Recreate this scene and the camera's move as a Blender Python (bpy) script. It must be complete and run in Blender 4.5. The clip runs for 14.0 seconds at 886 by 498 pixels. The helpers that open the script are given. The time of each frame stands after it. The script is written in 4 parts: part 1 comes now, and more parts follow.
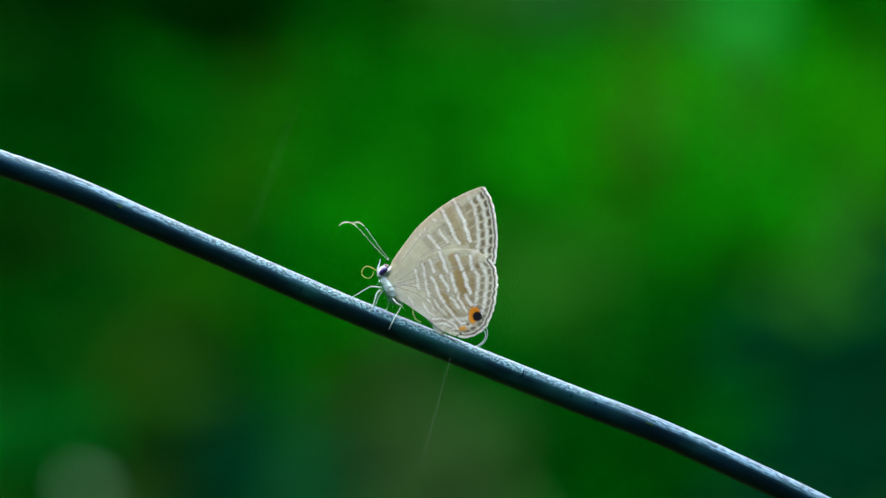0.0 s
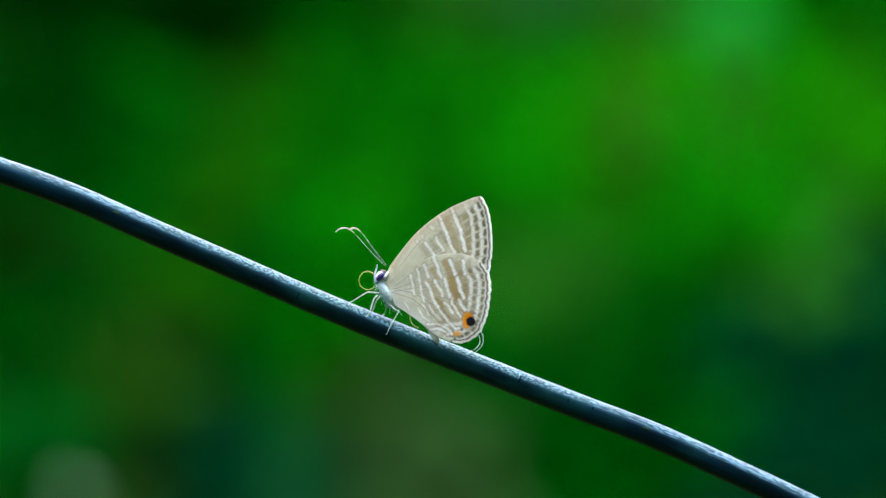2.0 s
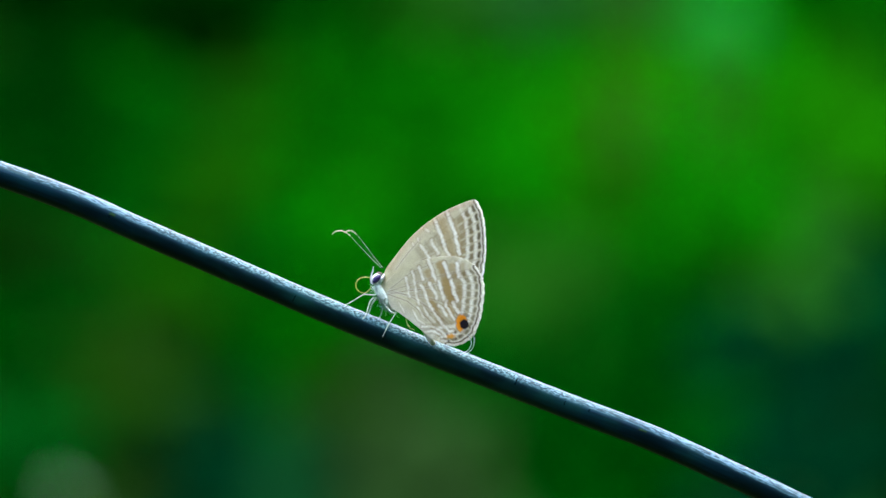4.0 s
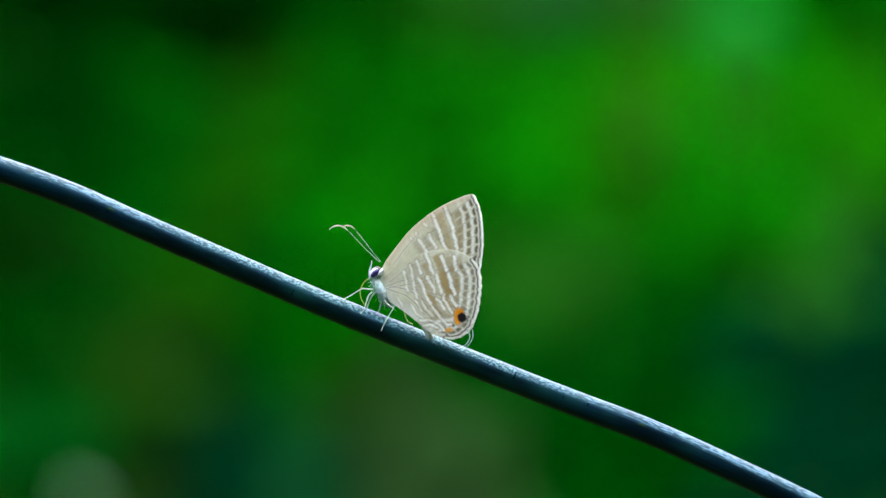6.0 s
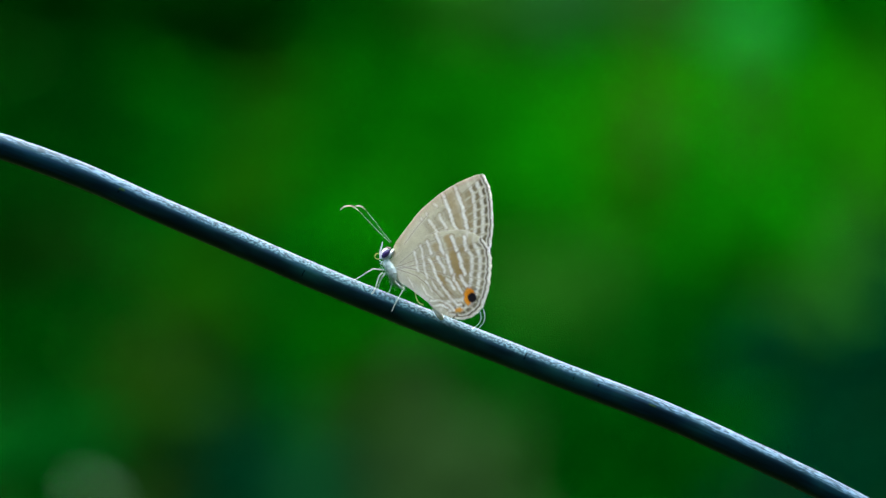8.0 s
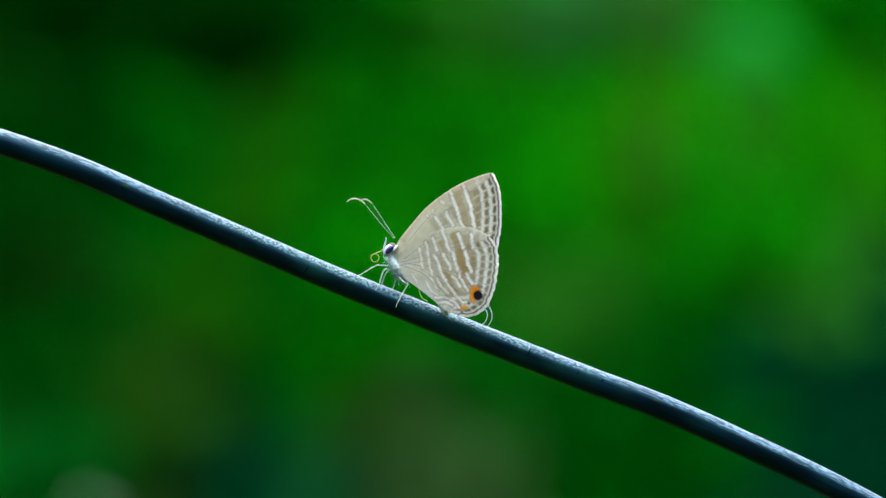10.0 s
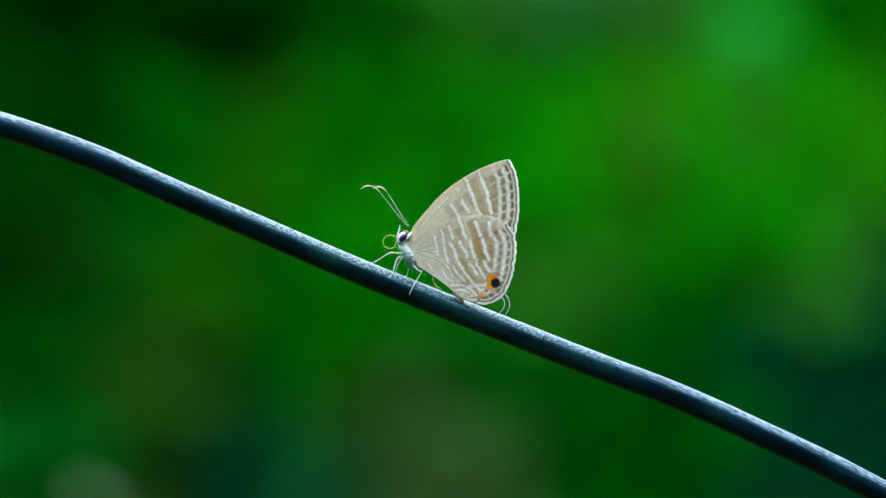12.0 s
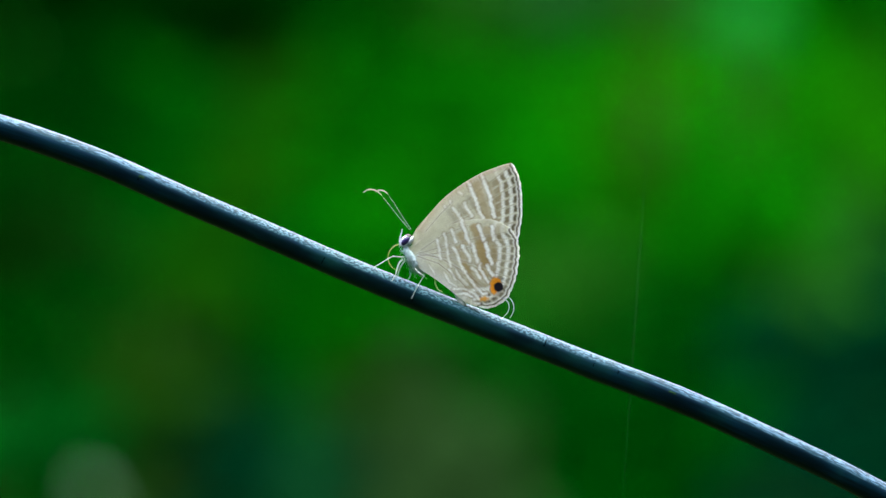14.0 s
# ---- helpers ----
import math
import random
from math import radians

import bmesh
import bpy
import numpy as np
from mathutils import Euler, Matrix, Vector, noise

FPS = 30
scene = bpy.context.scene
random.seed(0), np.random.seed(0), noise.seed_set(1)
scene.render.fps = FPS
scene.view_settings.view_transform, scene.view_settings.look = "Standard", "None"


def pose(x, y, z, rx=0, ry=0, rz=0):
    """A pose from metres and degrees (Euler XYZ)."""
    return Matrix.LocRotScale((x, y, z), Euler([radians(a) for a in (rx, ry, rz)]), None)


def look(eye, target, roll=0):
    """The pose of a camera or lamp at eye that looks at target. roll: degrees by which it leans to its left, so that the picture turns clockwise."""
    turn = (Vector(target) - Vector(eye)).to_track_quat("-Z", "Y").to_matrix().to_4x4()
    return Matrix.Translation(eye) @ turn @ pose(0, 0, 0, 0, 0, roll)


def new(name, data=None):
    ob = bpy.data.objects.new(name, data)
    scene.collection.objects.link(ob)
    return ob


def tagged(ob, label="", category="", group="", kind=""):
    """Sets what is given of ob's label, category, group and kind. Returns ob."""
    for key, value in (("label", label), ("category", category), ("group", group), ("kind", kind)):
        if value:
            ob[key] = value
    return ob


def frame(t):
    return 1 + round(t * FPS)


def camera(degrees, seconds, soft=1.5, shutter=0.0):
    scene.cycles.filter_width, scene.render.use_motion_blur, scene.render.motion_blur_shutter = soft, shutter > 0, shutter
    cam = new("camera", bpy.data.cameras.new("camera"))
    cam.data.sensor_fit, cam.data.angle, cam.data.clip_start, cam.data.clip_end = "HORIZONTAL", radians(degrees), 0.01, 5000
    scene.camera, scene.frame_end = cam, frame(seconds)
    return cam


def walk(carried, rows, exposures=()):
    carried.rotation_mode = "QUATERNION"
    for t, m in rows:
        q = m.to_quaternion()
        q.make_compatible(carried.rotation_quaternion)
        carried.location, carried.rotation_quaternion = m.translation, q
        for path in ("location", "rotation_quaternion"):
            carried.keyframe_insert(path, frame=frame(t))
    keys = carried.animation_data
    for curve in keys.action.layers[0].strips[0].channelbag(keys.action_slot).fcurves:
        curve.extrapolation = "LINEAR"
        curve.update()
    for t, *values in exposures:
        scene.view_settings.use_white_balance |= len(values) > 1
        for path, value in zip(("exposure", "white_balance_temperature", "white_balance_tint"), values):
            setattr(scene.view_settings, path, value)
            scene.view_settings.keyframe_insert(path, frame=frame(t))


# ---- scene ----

# ---------------------------------------------------------------- camera
U = 0.00007                     # drawing unit of the close-up: 0.07 mm
EYE_D, EYE_Z = 0.31124, 0.60    # distance from the lens to the wire, height over the ground
EYE_Y = -EYE_D
cam = camera(20.0, 14.0, soft=1.5)
cam.data.dof.use_dof = True
cam.data.dof.focus_distance = 0.3090
cam.data.dof.aperture_fstop = 7.6

# seconds, sideways, up, pitch, yaw, roll of the hand-held camera
SWAY = [
    (0, 0.00009, 0.00536, -0.462, 0.068, 0.40),
    (0.2, -0.00011, 0.00545, -0.558, 0.087, 0.39),
    (0.3, -0.00021, 0.00550, -0.579, 0.042, 0.38),
    (0.5, -0.00041, 0.00559, -0.523, 0.049, 0.37),
    (0.7, -0.00019, 0.00613, -0.559, 0.024, 0.37),
    (0.8, -0.00007, 0.00641, -0.534, -0.009, 0.37),
    (1, 0.00015, 0.00695, -0.575, 0.044, 0.37),
    (1.2, -0.00010, 0.00671, -0.546, 0.077, 0.35),
    (1.3, -0.00022, 0.00660, -0.578, 0.059, 0.34),
    (1.5, -0.00047, 0.00636, -0.436, -0.095, 0.32),
    (1.7, -0.00077, 0.00630, -0.358, -0.201, 0.30),
    (1.8, -0.00091, 0.00627, -0.413, -0.216, 0.29),
    (2, -0.00121, 0.00621, -0.495, -0.239, 0.27),
    (2.2, -0.00147, 0.00787, -0.877, -0.222, 0.27),
    (2.3, -0.00159, 0.00870, -0.834, -0.379, 0.27),
    (2.5, -0.00185, 0.01036, -1.040, -0.522, 0.27),
    (2.7, -0.00230, 0.00802, -0.823, -0.482, 0.27),
    (4.8, -0.00182, 0.00577, -0.420, -0.456, 0.24),
    (5, -0.00177, 0.00556, -0.432, -0.428, 0.24),
    (5.2, -0.00152, 0.00540, -0.491, -0.409, 0.25),
    (5.3, -0.00140, 0.00531, -0.447, -0.377, 0.26),
    (5.5, -0.00115, 0.00515, -0.339, -0.430, 0.27),
    (5.7, -0.00037, 0.00517, -0.383, -0.268, 0.23),
    (5.8, 0.00001, 0.00519, -0.392, -0.216, 0.21),
    (6, 0.00079, 0.00521, -0.392, 0.005, 0.17),
    (6.2, 0.00047, 0.00313, -0.374, -0.028, 0.10),
    (6.3, 0.00032, 0.00208, -0.203, -0.080, 0.07),
    (6.5, 0.00000, 0.00000, 0.000, 0.000, 0.00),
    (6.7, 0.00000, -0.00042, 0.121, 0.030, 0.06),
    (6.8, 0.00000, -0.00064, 0.262, 0.039, 0.09),
    (7, 0.00000, -0.00106, 0.272, 0.026, 0.15),
    (7.2, 0.00030, -0.00104, 0.376, 0.097, 0.15),
    (7.3, 0.00044, -0.00102, 0.299, 0.149, 0.15),
    (7.5, 0.00074, -0.00100, 0.206, 0.247, 0.15),
    (7.7, 0.00073, -0.00001, 0.164, 0.155, 0.18),
    (7.8, 0.00072, 0.00048, 0.044, 0.237, 0.19),
    (8, 0.00071, 0.00147, -0.146, 0.233, 0.22),
    (8.2, 0.00079, 0.00024, -0.089, 0.263, 0.17),
    (10.3, 0.00026, -0.00216, 0.371, 0.292, 0.07),
    (10.5, 0.00009, -0.00243, 0.376, 0.377, 0.07),
    (10.7, 0.00045, -0.00191, 0.251, 0.435, 0.11),
    (10.8, 0.00064, -0.00165, 0.279, 0.401, 0.13),
    (11, 0.00100, -0.00113, 0.172, 0.476, 0.17),
    (11.2, 0.00019, -0.00147, 0.205, 0.408, 0.17),
    (11.3, -0.00022, -0.00165, 0.185, 0.341, 0.17),
    (11.5, -0.00103, -0.00199, 0.076, 0.270, 0.17),
    (11.7, -0.00142, -0.00199, 0.360, 0.059, 0.17),
    (11.8, -0.00161, -0.00199, 0.184, 0.132, 0.17),
    (12, -0.00200, -0.00199, 0.115, 0.130, 0.17),
    (12.2, -0.00230, -0.00188, 0.038, 0.068, 0.16),
    (12.3, -0.00244, -0.00183, 0.052, 0.007, 0.16),
    (12.5, -0.00274, -0.00172, 0.104, 0.011, 0.15),
    (12.7, -0.00244, -0.00130, -0.095, -0.004, 0.17),
    (12.8, -0.00230, -0.00108, -0.033, 0.006, 0.17),
    (13, -0.00200, -0.00066, -0.039, 0.078, 0.19),
    (13.2, -0.00211, -0.00050, -0.201, 0.054, 0.19),
    (13.3, -0.00216, -0.00041, -0.216, 0.041, 0.19),
    (13.5, -0.00227, -0.00025, -0.184, 0.094, 0.19),
    (13.7, -0.00231, 0.00023, -0.290, 0.020, 0.18),
    (13.8, -0.00232, 0.00048, -0.357, 0.068, 0.18),
    (14, -0.00236, 0.00096, -0.346, 0.116, 0.17),
]
PATH = [(t, pose(x, EYE_Y, EYE_Z + z, 90 + p, 0, yaw) @ pose(0, 0, 0, 0, 0, r)) for t, x, z, p, yaw, r in SWAY]
walk(cam, PATH, [(0, 2.53), (1.5, 2.60), (2.5, 2.70), (5, 2.65), (6.5, 2.61), (8, 2.50), (10.5, 2.53), (14, 2.54)])

# ---------------------------------------------------------------- light
SUN_EL, SUN_AZ = radians(80), radians(8)      # azimuth clockwise from +y
world = bpy.data.worlds.new("sky")
scene.world = world
world.use_nodes = True
wn = world.node_tree.nodes
sky = wn.new("ShaderNodeTexSky")
sky.sky_type = "NISHITA"
sky.sun_disc = False
sky.sun_elevation, sky.sun_rotation = SUN_EL, SUN_AZ
sky.air_density, sky.dust_density, sky.ozone_density = 1.0, 2.5, 0.5
wn["Background"].inputs[1].default_value = 0.15
world.node_tree.links.new(sky.outputs[0], wn["Background"].inputs[0])

sun = new("sun", bpy.data.lights.new("sun", "SUN"))
sun.data.energy, sun.data.angle, sun.data.color = 2.15, radians(110), (1.0, 0.97, 0.90)
sun_way = Vector((math.sin(SUN_AZ) * math.cos(SUN_EL), math.cos(SUN_AZ) * math.cos(SUN_EL), math.sin(SUN_EL)))
sun.matrix_world = look(sun_way * 5, (0, 0, 0))


# ---------------------------------------------------------------- materials
def material(name, rough=0.6, metal=0.0):
    m = bpy.data.materials.new(name)
    m.use_nodes = True
    b = m.node_tree.nodes["Principled BSDF"]
    b.inputs["Roughness"].default_value = rough
    b.inputs["Metallic"].default_value = metal
    return m, m.node_tree.nodes, m.node_tree.links, b


def noise_node(n, l, scale, detail=4):
    tex = n.new("ShaderNodeTexNoise")
    tex.inputs["Scale"].default_value = scale
    tex.inputs["Detail"].default_value = detail
    co = n.new("ShaderNodeTexCoord")
    l.new(co.outputs["Object"], tex.inputs["Vector"])
    return tex


def ramp_node(n, l, fac, stops):
    r = n.new("ShaderNodeValToRGB")
    while len(r.color_ramp.elements) < len(stops):
        r.color_ramp.elements.new(0.5)
    for e, (p, c) in zip(r.color_ramp.elements, stops):
        e.position, e.color = p, (*c, 1)
    l.new(fac, r.inputs[0])
    return r


def bump_node(n, l, b, height, strength, distance):
    bp = n.new("ShaderNodeBump")
    bp.inputs["Strength"].default_value, bp.inputs["Distance"].default_value = strength, distance
    l.new(height, bp.inputs["Height"])
    l.new(bp.outputs[0], b.inputs["Normal"])


def plain(name, colour, rough=0.6, metal=0.0, vary=0.25, scale=2500, gloss=0.5):
    """One pigment with a fine grain."""
    m, n, l, b = material(name, rough, metal)
    tex = noise_node(n, l, scale)
    lo = tuple(c * (1 - vary) for c in colour)
    hi = tuple(min(1, c * (1 + vary)) for c in colour)
    r = ramp_node(n, l, tex.outputs["Fac"], [(0.3, lo), (0.7, hi)])
    l.new(r.outputs[0], b.inputs["Base Color"])
    b.inputs["Specular IOR Level"].default_value = gloss
    if gloss < 0.1:
        b.inputs["IOR"].default_value = 1.0
    bump_node(n, l, b, tex.outputs["Fac"], 0.3, 0.00005)
    return m


def leaf_material(name, colour, rough=0.55):
    """A leaf: two tones from leaf to leaf, blotches within it, light shining through."""
    m, n, l, b = material(name, rough)
    geo = n.new("ShaderNodeNewGeometry")
    r = ramp_node(n, l, geo.outputs["Random Per Island"], [(0.0, tuple(c * 0.6 for c in colour)), (1.0, tuple(c * 1.35 for c in colour))])
    tex = noise_node(n, l, 60)
    mix = n.new("ShaderNodeMix")
    mix.data_type, mix.blend_type = "RGBA", "MULTIPLY"
    mix.inputs["Factor"].default_value = 0.5
    r2 = ramp_node(n, l, tex.outputs["Fac"], [(0.35, (0.6, 0.6, 0.6)), (0.65, (1.2, 1.2, 1.2))])
    l.new(r.outputs[0], mix.inputs["A"])
    l.new(r2.outputs[0], mix.inputs["B"])
    l.new(mix.outputs["Result"], b.inputs["Base Color"])
    b.inputs["Specular IOR Level"].default_value = 0.0
    b.inputs["IOR"].default_value = 1.0
    tr = n.new("ShaderNodeBsdfTranslucent")
    l.new(mix.outputs["Result"], tr.inputs["Color"])
    sh = n.new("ShaderNodeMixShader")
    sh.inputs[0].default_value = 0.45
    l.new(b.outputs[0], sh.inputs[1])
    l.new(tr.outputs[0], sh.inputs[2])
    l.new(sh.outputs[0], n["Material Output"].inputs["Surface"])
    return m


def wing_material():
    """Scaled wing: pigment from the mesh's pattern layer, fine scale grain, light shining through."""
    m, n, l, b = material("wing_scales", 0.65)
    at = n.new("ShaderNodeVertexColor")
    at.layer_name = "pattern"
    tex = noise_node(n, l, 9000, 3)
    big = noise_node(n, l, 700, 3)
    r = ramp_node(n, l, tex.outputs["Fac"], [(0.3, (0.82, 0.82, 0.82)), (0.7, (1.1, 1.1, 1.1))])
    r2 = ramp_node(n, l, big.outputs["Fac"], [(0.3, (0.88, 0.86, 0.82)), (0.7, (1.06, 1.06, 1.08))])
    a = at.outputs["Color"]
    for other in (r, r2):
        mix = n.new("ShaderNodeMix")
        mix.data_type, mix.blend_type = "RGBA", "MULTIPLY"
        mix.inputs["Factor"].default_value = 1
        l.new(a, mix.inputs["A"])
        l.new(other.outputs[0], mix.inputs["B"])
        a = mix.outputs["Result"]
    l.new(a, b.inputs["Base Color"])
    b.inputs["Specular IOR Level"].default_value = 0.2
    bump_node(n, l, b, tex.outputs["Fac"], 0.35, 0.00004)
    tr = n.new("ShaderNodeBsdfTranslucent")
    l.new(a, tr.inputs["Color"])
    sh = n.new("ShaderNodeMixShader")
    sh.inputs[0].default_value = 0.42
    l.new(b.outputs[0], sh.inputs[1])
    l.new(tr.outputs[0], sh.inputs[2])
    l.new(sh.outputs[0], n["Material Output"].inputs["Surface"])
    return m


def wire_material():
    """Dark blue-black wire; a chalky weathered crust with pits and a film of algae lies on its upper side, shaded
    darker downwards in its colour, and ends in a ragged line.
    """
    m, n, l, b = material("weathered_wire", 0.3, 0.0)
    course = n.new("ShaderNodeAttribute")            # metres along the wire, and across it
    course.attribute_name = "course"

    def grained(scale, detail, stretch):
        mp = n.new("ShaderNodeMapping")
        mp.inputs["Scale"].default_value = (stretch, 1, 1)
        l.new(course.outputs["Vector"], mp.inputs[0])
        tex = noise_node(n, l, scale, detail)
        l.new(mp.outputs[0], tex.inputs["Vector"])
        return tex

    streak = grained(3200, 5, 0.03)
    fleck = grained(5200, 6, 0.22)
    shore = grained(900, 6, 0.2)
    pit = grained(4600, 6, 0.6)
    cloud = noise_node(n, l, 210, 4)
    algae = n.new("ShaderNodeAttribute")
    algae.attribute_name = "algae"
    lie = n.new("ShaderNodeAttribute")
    lie.attribute_name = "lie"

    def maths(op, x, y):
        node = n.new("ShaderNodeMath")
        node.operation = op
        for k, v in enumerate((x, y)):
            if hasattr(v, "links"):
                l.new(v, node.inputs[k])
            else:
                node.inputs[k].default_value = v
        return node.outputs[0]

    def blend(fac, x, y):
        node = n.new("ShaderNodeMix")
        node.data_type = "RGBA"
        l.new(fac, node.inputs["Factor"])
        for key, v in (("A", x), ("B", y)):
            if hasattr(v, "links"):
                l.new(v, node.inputs[key])
            else:
                node.inputs[key].default_value = (*v, 1)
        return node.outputs["Result"]

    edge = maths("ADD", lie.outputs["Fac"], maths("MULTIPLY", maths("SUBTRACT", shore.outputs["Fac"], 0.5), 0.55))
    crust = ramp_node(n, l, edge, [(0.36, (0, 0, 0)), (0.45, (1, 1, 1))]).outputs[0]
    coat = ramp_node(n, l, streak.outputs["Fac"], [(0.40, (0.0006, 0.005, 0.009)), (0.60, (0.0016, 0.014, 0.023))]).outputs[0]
    damp = maths("ADD", maths("MULTIPLY", algae.outputs["Fac"], 0.5), maths("MULTIPLY", maths("SUBTRACT", cloud.outputs["Fac"], 0.5), 1.1))
    film = ramp_node(n, l, damp, [(0.05, (0, 0, 0)), (0.45, (0.9, 0.9, 0.9))]).outputs[0]
    coat = blend(film, coat, (0.0035, 0.027, 0.022))
    gloom = grained(330, 5, 0.4)
    coat = blend(ramp_node(n, l, gloom.outputs["Fac"], [(0.46, (0, 0, 0)), (0.62, (0.85, 0.85, 0.85))]).outputs[0], coat, (0.0004, 0.003, 0.005))
    grain = maths("ADD", maths("MULTIPLY", fleck.outputs["Fac"], 0.6), maths("MULTIPLY", streak.outputs["Fac"], 0.4))
    grain = blend(algae.outputs["Fac"], grain, pit.outputs["Fac"])
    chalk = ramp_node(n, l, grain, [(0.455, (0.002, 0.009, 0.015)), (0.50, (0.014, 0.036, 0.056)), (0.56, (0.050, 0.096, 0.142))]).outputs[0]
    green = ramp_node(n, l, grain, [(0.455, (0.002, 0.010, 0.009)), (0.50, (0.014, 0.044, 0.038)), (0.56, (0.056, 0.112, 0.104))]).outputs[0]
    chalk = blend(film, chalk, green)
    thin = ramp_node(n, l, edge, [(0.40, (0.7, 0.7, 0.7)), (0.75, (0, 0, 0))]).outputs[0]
    chalk = blend(thin, chalk, (0.004, 0.024, 0.024))            # crust darkened towards its lower edge, side shading put into its colour
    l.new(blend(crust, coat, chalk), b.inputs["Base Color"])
    gloss = ramp_node(n, l, grain, [(0.45, (0.22, 0.22, 0.22)), (0.56, (0.52, 0.52, 0.52))]).outputs[0]
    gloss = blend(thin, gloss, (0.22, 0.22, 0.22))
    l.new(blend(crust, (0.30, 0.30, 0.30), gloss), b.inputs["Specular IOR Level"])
    b.inputs["Specular Tint"].default_value = (0.26, 0.66, 1.0, 1)
    rough = ramp_node(n, l, crust, [(0.0, (0.30, 0.30, 0.30)), (1.0, (0.46, 0.46, 0.46))])
    l.new(rough.outputs[0], b.inputs["Roughness"])
    bump_node(n, l, b, maths("MULTIPLY", grain, crust), 0.45, 0.00006)
    return m


M_WING = wing_material()
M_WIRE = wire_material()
M_FUR = plain("pale_fur", (0.60, 0.73, 0.71), 0.9, vary=0.2, gloss=0.12)
M_LEG = plain("pale_leg_scales", (0.35, 0.42, 0.36), 0.7, vary=0.35, gloss=0.12)
M_FARLEG = plain("bare_leg", (0.40, 0.38, 0.18), 0.6, gloss=0.12)
M_EYE = plain("dark_eye", (0.026, 0.018, 0.085), 0.12, vary=0.3)
M_PALE = plain("white_scales", (0.44, 0.48, 0.52), 0.8, vary=0.12, gloss=0.12)
M_RING = plain("antenna_ring", (0.34, 0.41, 0.36), 0.8, vary=0.2, gloss=0.12)
M_DARKBAND = plain("dark_antenna", (0.06, 0.07, 0.05), 0.6, gloss=0.12)
M_CLUB = plain("antenna_club", (0.38, 0.37, 0.29), 0.6, gloss=0.12)
M_TONGUE = plain("amber_tongue", (0.20, 0.235, 0.016), 0.4, vary=0.1)
M_CROWN = plain("brown_fur", (0.12, 0.10, 0.09), 0.9)
M_ABDOMEN = plain("abdomen_scales", (0.58, 0.60, 0.52), 0.8, gloss=0.12)
M_SCRATCH = plain("tarnish", (0.0004, 0.006, 0.009), 0.9, gloss=0.0)
M_LICHEN = plain("lichen", (0.008, 0.030, 0.012), 0.9, vary=0.4, scale=6000, gloss=0.1)
# darkened as if shaded by plants, so the wire's underside mirrors little light
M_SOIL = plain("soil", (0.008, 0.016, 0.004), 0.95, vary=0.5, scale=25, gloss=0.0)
M_STEM = plain("green_stem", (0.03, 0.10, 0.01), 0.8, scale=80, gloss=0.05)
M_BROWN = plain("brown_stem", (0.022, 0.045, 0.008), 0.8, scale=80, gloss=0.05)


# ---------------------------------------------------------------- mesh helpers
def mesh_object(name, verts, faces, mat, smooth=True):
    me = bpy.data.meshes.new(name)
    me.from_pydata([tuple(v) for v in verts], [], faces)
    me.materials.append(mat)
    if smooth:
        me.polygons.foreach_set("use_smooth", [len(f) <= 4 for f in faces])
    me.update()
    return new(name, me)


def part(name, verts, faces, mat, parent, label="", kind=""):
    ob = mesh_object(name, verts, faces, mat)
    ob.parent = parent
    return tagged(ob, label, kind=kind)


def spline(points, steps):
    """A Catmull-Rom curve through the points."""
    p = np.array(points, float)
    p = np.vstack([2 * p[0] - p[1], p, 2 * p[-1] - p[-2]])
    out = []
    for i in range(1, len(p) - 2):
        for k in range(steps):
            t = k / steps
            a, b, c, d = p[i - 1], p[i], p[i + 1], p[i + 2]
            out.append(0.5 * (2 * b + (c - a) * t + (2 * a - 5 * b + 4 * c - d) * t * t + (3 * b - a - 3 * c + d) * t ** 3))
    out.append(p[-2])
    return np.array(out)


def tube(path, radii, sides=10, squash=1.0):
    """A closed tube round a path; radii is one number or one a point."""
    p = np.array(path, float)
    r = np.broadcast_to(np.array(radii, float), (len(p),))
    tang = np.gradient(p, axis=0)
    tang /= np.linalg.norm(tang, axis=1)[:, None]
    verts, faces = [], []
    ref = np.array((0.0, 1.0, 0.0))
    for c, t, rad in zip(p, tang, r):
        e1 = np.cross(ref, t)
        e1 /= max(np.linalg.norm(e1), 1e-9)
        e2 = np.cross(t, e1)
        for k in range(sides):
            a = 2 * math.pi * k / sides
            verts.append(c + rad * (math.cos(a) * e1 + squash * math.sin(a) * e2))
    for i in range(len(p) - 1):
        for k in range(sides):
            k2 = (k + 1) % sides
            faces.append((i * sides + k, i * sides + k2, (i + 1) * sides + k2, (i + 1) * sides + k))
    faces.append(tuple(range(sides - 1, -1, -1)))
    faces.append(tuple((len(p) - 1) * sides + k for k in range(sides)))
    return verts, faces


def ball(centre, radii, lean=0.0, rings=14, sides=20, shag=0.0, seed=1):
    """An ellipsoid, leaning in the picture plane; shag roughens it like fur."""
    rng = np.random.RandomState(seed)
    verts, faces = [], []
    for i in range(rings + 1):
        v = math.pi * i / rings
        for k in range(sides):
            h = 2 * math.pi * k / sides
            g = 1 + shag * (rng.rand() - 0.5)
            x, y, z = radii[0] * math.sin(v) * math.cos(h) * g, radii[1] * math.sin(v) * math.sin(h) * g, radii[2] * math.cos(v) * g
            verts.append((centre[0] + x * math.cos(lean) - z * math.sin(lean), centre[1] + y, centre[2] + x * math.sin(lean) + z * math.cos(lean)))
    for i in range(rings):
        for k in range(sides):
            k2 = (k + 1) % sides
            faces.append((i * sides + k, (i + 1) * sides + k, (i + 1) * sides + k2, i * sides + k2))
    return verts, faces


